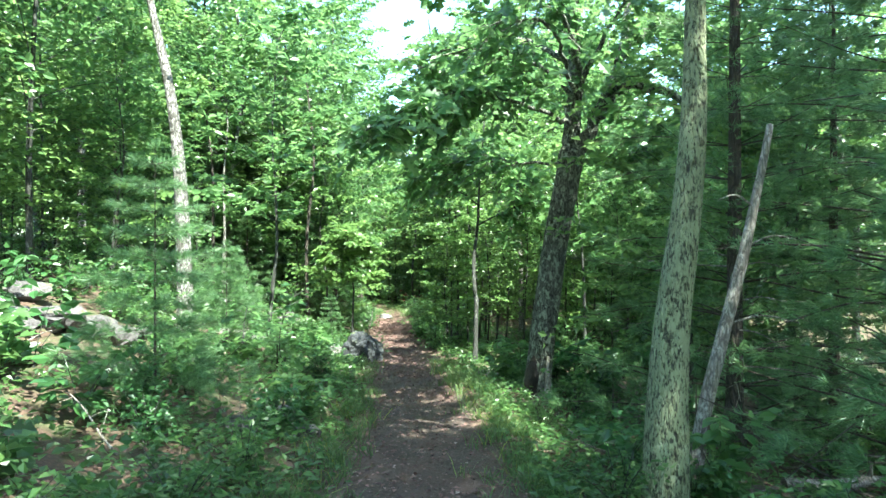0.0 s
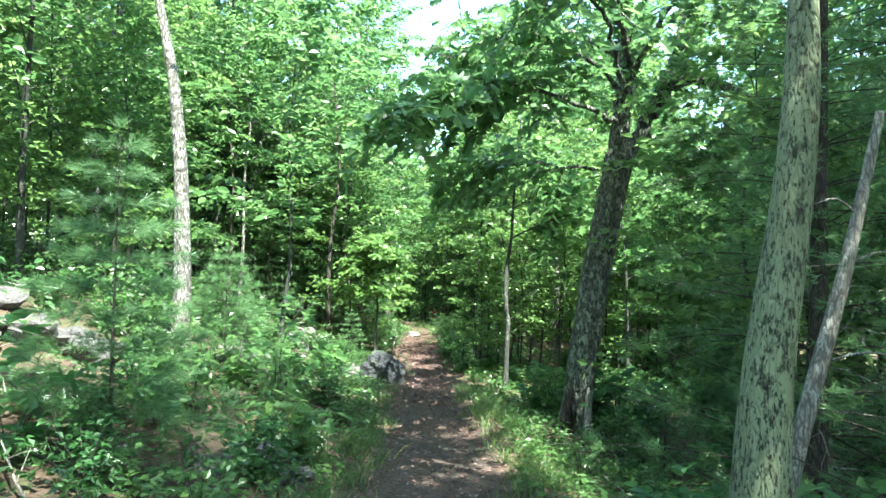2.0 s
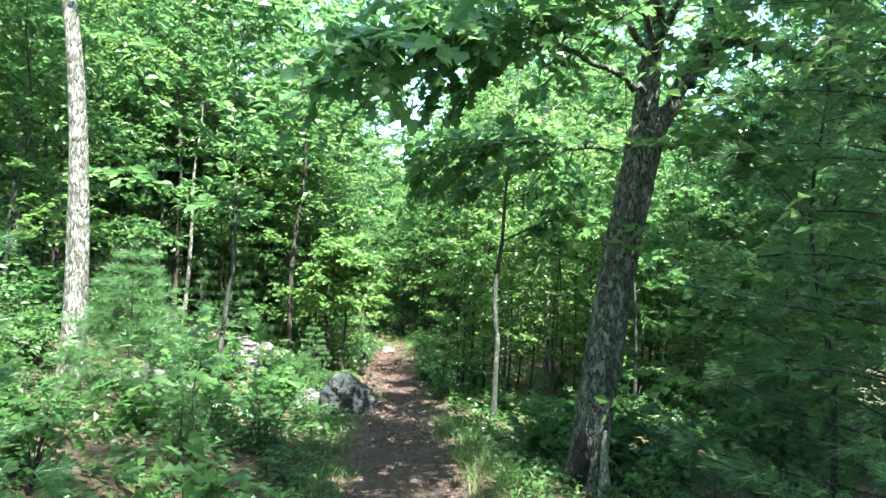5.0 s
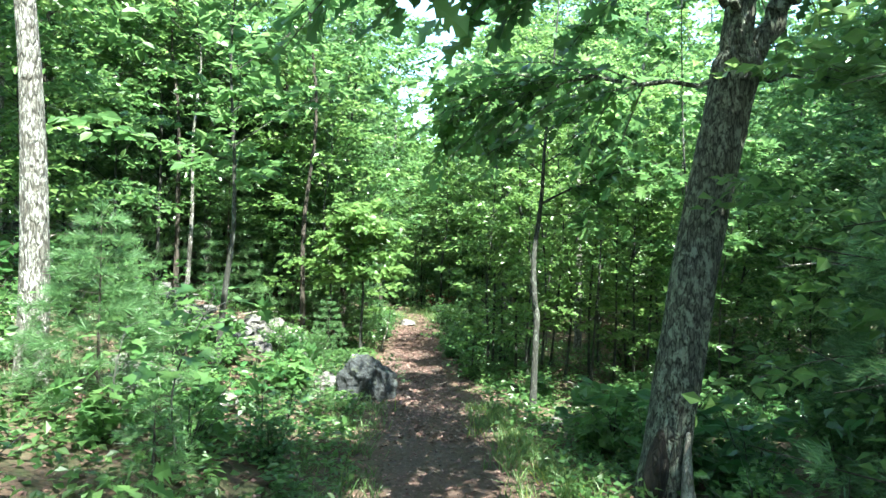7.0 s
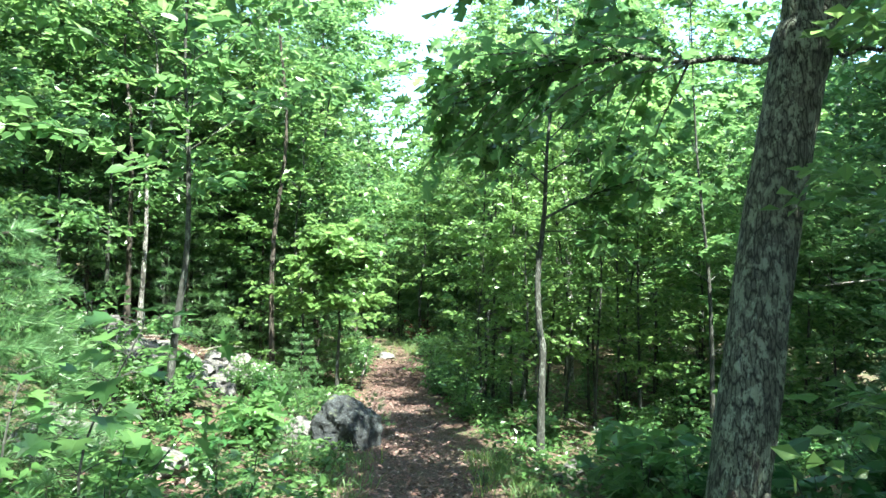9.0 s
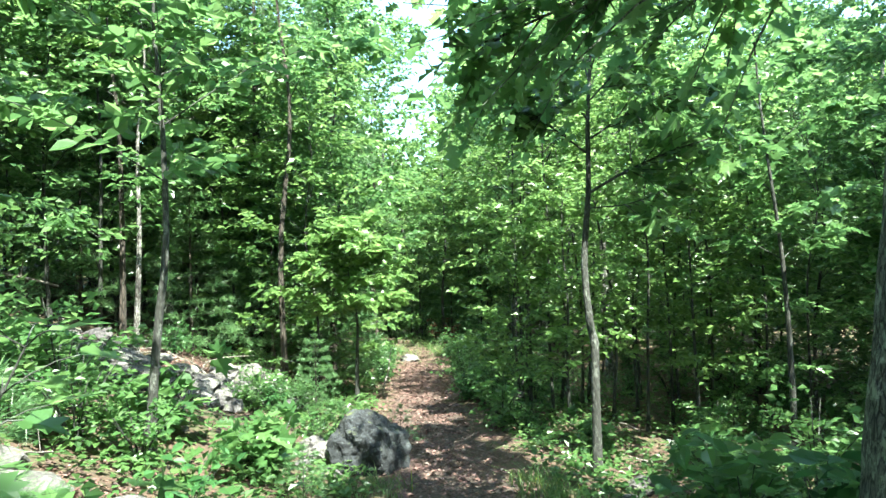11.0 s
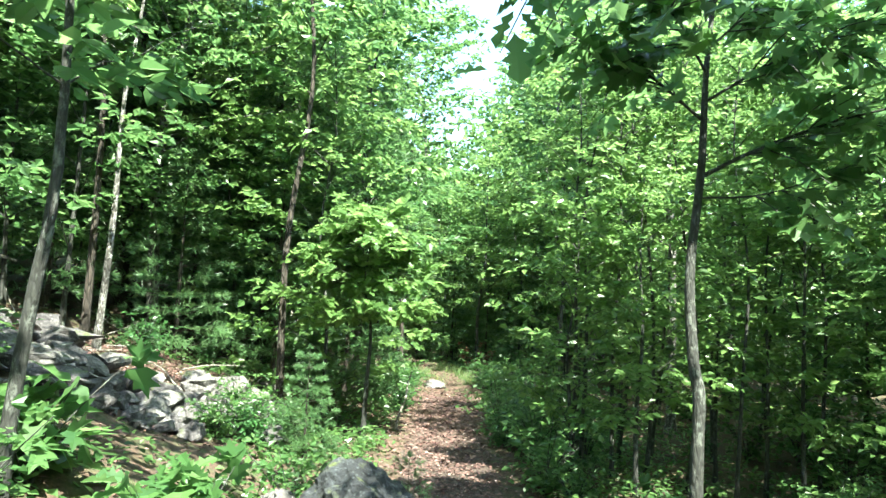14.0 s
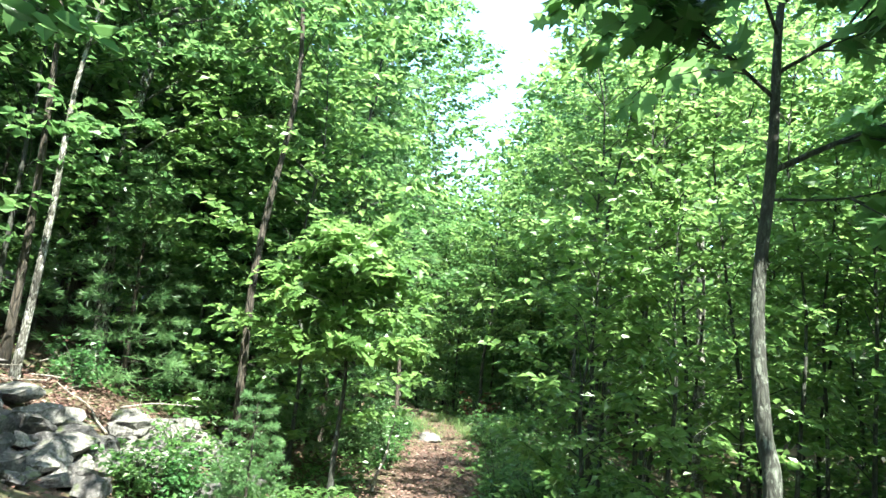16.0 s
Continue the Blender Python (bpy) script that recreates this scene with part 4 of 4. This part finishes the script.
plant(spots, bushes, 0.6, 1.15)
plant([(-2.9, 11.2), (-3.5, 11.0), (-3.9, 9.2)], bushes[1:], 0.7, 1.0)
plant(spread_spots(900, (0.4, 5, 4.0, 16), 0.7, (1.4, 1.15), 22), seedlings, 0.6, 1.1)


for x, y, make in ((-1.95, 8.25, lambda: maple_seedling(440, 1.1, 11, 0.135, "tall maple seedling with large bright leaves")),
                   (-2.3, 11.75, lambda: shrub(441, 0.42, 6, 6, 0.17, OAKLEAF, M_LEAF, "bright green oak seedling beside the boulder", G2, "seedling")),
                   (1.3, 11.3, lambda: shrub(442, 0.7, 8, 6, 0.19, OVAL, M_LEAF, "large-leaved green plant in the shade", G2, "seedling")),
                   (1.75, 10.7, lambda: shrub(444, 0.75, 9, 6, 0.19, OVAL, M_LEAF_D, "large-leaved dark green plant in the shade", G2, "seedling")),
                   (2.3, 10.3, lambda: shrub(445, 0.85, 9, 6, 0.2, OVAL, M_LEAF_D, "large-leaved dark green plant in the shade", G2, "seedling")),
                   (-1.75, 9.7, lambda: maple_seedling(446, 0.5, 6, 0.12, "small maple seedling with bright flat leaves")),
                   (-2.55, 8.6, lambda: maple_seedling(447, 0.7, 8, 0.12, "maple seedling with bright flat leaves")),
                   (-3.1, 15.3, lambda: shrub(448, 0.4, 16, 12, 0.05, SIMPLE, M_FERN, "feathery bright green plant at the foot of the ledge", G3, "ferny_plant")),
                   (-3.25, 14.7, lambda: shrub(449, 0.38, 16, 12, 0.05, SIMPLE, M_FERN, "feathery bright green plant at the foot of the ledge", G3, "ferny_plant")),
                   (-2.95, 15.8, lambda: shrub(450, 0.4, 16, 12, 0.05, SIMPLE, M_FERN, "feathery bright green plant at the foot of the ledge", G3, "ferny_plant")),
                   (2.2, 5.3, lambda: shrub(443, 0.6, 5, 6, 0.16, OVAL, M_LEAF, "bright green leafy plant behind a trunk", G2, "seedling"))):
    ob = make()
    ob.location = (x, y, float(ground_z(x, y)))


def ground_cover():
    """Countless small leaves close to the floor, in clumps."""
    clumps, per = 3400, 12
    y = rng.uniform(1.0, 24, clumps)
    s = np.where(rng.random(clumps) < 0.5, -1.0, 1.0)
    x = path_x(y) + s * (0.8 + np.abs(rng.normal(0, 1.9, clumps)))
    keep = (np.hypot(x + 4.3, y - 15.4) > 1.5) & (np.hypot(x + 3.9, y - 13.9) > 1.2) & (np.hypot(x + 4.3, y - 7.2) > 1.0) & (np.hypot(x + 2.9, y - 9.9) > rng.uniform(0.2, 0.9, clumps))
    x, y = np.repeat(x[keep], per), np.repeat(y[keep], per)
    x, y = x + rng.normal(0, 0.09, len(x)), y + rng.normal(0, 0.09, len(x))
    at = np.stack([x, y, ground_z(x, y) + rng.uniform(0.01, 0.17, len(x))], -1)
    axis = np.concatenate([rng.normal(0, 1, (len(x), 2)), rng.normal(0.1, 0.35, (len(x), 1))], 1)
    g = Geo()
    leaves(g, at, axis, np.array([0, 0, 1.0]) + rng.normal(0, 0.35, at.shape), rng.uniform(0.04, 0.10, len(x)), SIMPLE)
    tagged(new("ground_cover", g.mesh("ground_cover", M_FERN)), "low green leaves covering the forest floor", "ground cover", kind="stuff")


ground_cover()


def litter():
    n = 46000
    y = rng.uniform(0.5, 27, n)
    x = path_x(y) + rng.normal(0, 1.0, n) * np.where(rng.random(n) < 0.33, 0.7, 3.2)
    x[:7000], y[:7000] = rng.normal(-4.8, 0.8, 7000), rng.normal(15.6, 1.0, 7000)
    x[7000:9500], y[7000:9500] = rng.normal(-2.9, 0.5, 2500), rng.normal(9.9, 0.6, 2500)
    y[9500:16500] = rng.uniform(11, 22, 7000)
    x[9500:16500] = path_x(y[9500:16500]) + rng.normal(0, 0.42, 7000)
    z = ground_z(x, y) + rng.uniform(0.004, 0.025, n)
    g = Geo()
    leaves(g, np.stack([x, y, z], -1), np.concatenate([rng.normal(0, 1, (n, 2)), rng.normal(0, 0.12, (n, 1))], 1),
           np.array([0, 0, 1.0]) + rng.normal(0, 0.25, (n, 3)), rng.uniform(0.02, 0.06, n), SIMPLE)
    tagged(new("leaf_litter", g.mesh("leaf_litter", M_LITTER)), "scattered dry brown fallen leaves on the forest floor", "leaf litter", kind="stuff")


def grass():
    g = Geo()
    n = 640
    y = np.where(rng.random(n) < 0.82, rng.uniform(1.0, 12.5, n), rng.uniform(23, 27, n))
    side = np.where(rng.random(n) < 0.62, 1.0, -1.0)
    x = path_x(y) + side * np.interp(y, [0, 9, 15, 26], [0.85, 0.85, 0.65, 0.55]) + rng.normal(0, 0.17, n)
    k = 16
    bx, by = np.repeat(x, k) + rng.normal(0, 0.05, n * k), np.repeat(y, k) + rng.normal(0, 0.05, n * k)
    base = np.stack([bx, by, ground_z(bx, by) - 0.01], -1)
    lean = np.concatenate([rng.normal(0, 0.45, (n * k, 2)), np.ones((n * k, 1))], 1)
    ln = np.repeat(rng.uniform(0.10, 0.26, n), k) * rng.uniform(0.6, 1.1, n * k)
    sd = unit(np.concatenate([rng.normal(0, 1, (n * k, 2)), np.zeros((n * k, 1))], 1)) * 0.004
    mid = base + lean * (ln * 0.55)[:, None]
    tip = mid + lean * [1.6, 1.6, 0.55] * (ln * 0.5)[:, None]
    v = np.stack([base - sd, base + sd, mid + sd * 0.8, mid - sd * 0.8, tip], 1)
    o = (np.arange(n * k) * 5)[:, None]
    g.add(v.reshape(-1, 3), o + np.array([[0, 1, 2, 3]]), o + np.array([[3, 2, 4]]))
    tagged(new("grass", g.mesh("grass", M_GRASS)), "tufts of green grass along the trail edges", "grass", kind="stuff")


def far_woods():
    """The forest that closes the view all round: clumps of foliage far behind the trees that stand apart."""
    g = Geo()
    for count, size, a0, a1 in ((170000, 0.42, -0.8, 0.8), (15000, 1.0, 0.8, 5.48)):
        clumps = count // 60
        ang = rng.uniform(a0, a1, clumps)
        dist = rng.uniform(27, 36, clumps)
        cx, cy = -1 + np.sin(ang) * dist, 10 + np.cos(ang) * dist
        top = 12.5 + 2.5 * np.sin(ang * 9) + 2 * np.sin(ang * 23 + 1) - 6 * np.exp(-((ang + 0.02) / 0.04) ** 2)
        cz = ground_z(cx, cy) + rng.uniform(0, 1, clumps) ** 0.9 * top
        c = np.repeat(np.stack([cx, cy, cz], -1), 60, 0) + rng.normal(0, 1, (clumps * 60, 3)) * [0.9, 0.9, 0.45]
        axis = rng.normal(0, 1, c.shape) * [1, 1, 0.5]
        leaves(g, c, axis, np.array([0, 0, 1.0]) + rng.normal(0, 0.9, c.shape), size * rng.uniform(0.6, 1.2, len(c)), SIMPLE)
    tagged(new("far_woods", g.mesh("far_woods", M_LEAF_Y)), "dense green foliage of the far woods", "woods", kind="stuff")


far_woods()
litter()
grass()


def stick(x, y, az, length, r, rise, mat, label, seed, name="fallen_branch", category="branch"):
    """A dry branch that lies on the floor, or leans, with a few side twigs."""
    q = np.random.default_rng(seed)
    way = np.array([math.cos(az), math.sin(az), 0])
    pts = []
    for s in np.linspace(0, 1, 5):
        p = np.array([x, y, 0]) + way * length * s + np.append(q.normal(0, 0.03 * length, 2), 0)
        p[2] = float(ground_z(p[0], p[1])) + r * 0.6 + rise * s
        pts.append(p)
    path = smooth_path(pts, 12)
    g = Geo()
    tube(g, path, r * np.linspace(1, 0.35, 12), 7, 0.12, seed)
    for k in range(3):
        b = path[3 + 3 * k]
        tube(g, smooth_path([b, b + q.normal(0, 0.12, 3) * length * 0.6 + [0, 0, 0.06 * length]], 3), r * np.array([0.4, 0.3, 0.15]), 4)
    tagged(new(name, g.mesh(name, mat, True)), label, category, "dry branches on the forest floor" if name == "fallen_branch" else "")


stick(3.1, 6.1, 0.25, 1.7, 0.085, 0.1, M_DEAD, "pale fallen log with broken bark", 1, "fallen_log", "log")
stick(-8.4, 15.7, 0.1, 2.0, 0.045, 0.55, M_DEAD, "pale bare fallen trunk propped on the bank", 3, "fallen_log", "log")
stick(-1.95, 17.4, 1.2, 0.35, 0.022, 0.75, M_DEAD, "thin pale dead sapling leaning over the trail edge", 2, "dead_sapling", "dead tree")
for i, (bx, by, az, ln) in enumerate(((1.75, 9.0, -0.5, 0.9), (1.9, 9.3, 0.1, 1.1), (1.7, 8.6, 0.6, 0.8), (2.1, 5.2, 0.4, 0.7), (1.95, 5.0, 1.1, 0.6), (0.85, 12.6, 0.3, 0.5), (0.7, 12.2, 2.6, 0.5))):
    stick(bx, by, az, ln, 0.011, 0.12, M_DEAD, "dry grey branch lying on the leaf litter", 80 + i)
q = np.random.default_rng(12)
for i in range(26):
    sy = q.uniform(3, 17)
    sx = float(path_x(sy)) + (q.uniform(1.4, 4.0) if i % 2 else -q.uniform(1.3, 4.2))
    stick(sx, sy, q.uniform(0, 6.28), q.uniform(0.4, 1.2), q.uniform(0.006, 0.016), q.uniform(0, 0.3), M_DEAD, "dry grey branch lying on the leaf litter", 20 + i)
for i in range(8):
    sy = 15.2 + q.normal(0, 0.7)
    stick(-5.2 + q.normal(0, 0.6), sy + 0.8, q.uniform(0, 6.28), q.uniform(0.4, 0.9), q.uniform(0.006, 0.014), q.uniform(0, 0.35), M_DEAD, "dry grey branch lying on the leaf litter", 60 + i)

rusty = shrub(430, 0.75, 9, 9, 0.10, SIMPLE, M_RUST, "rust-brown withered bush at the far bend", "", "withered_bush")
rusty.location = (-1.15, 27.2, float(ground_z(-1.15, 27.2)))
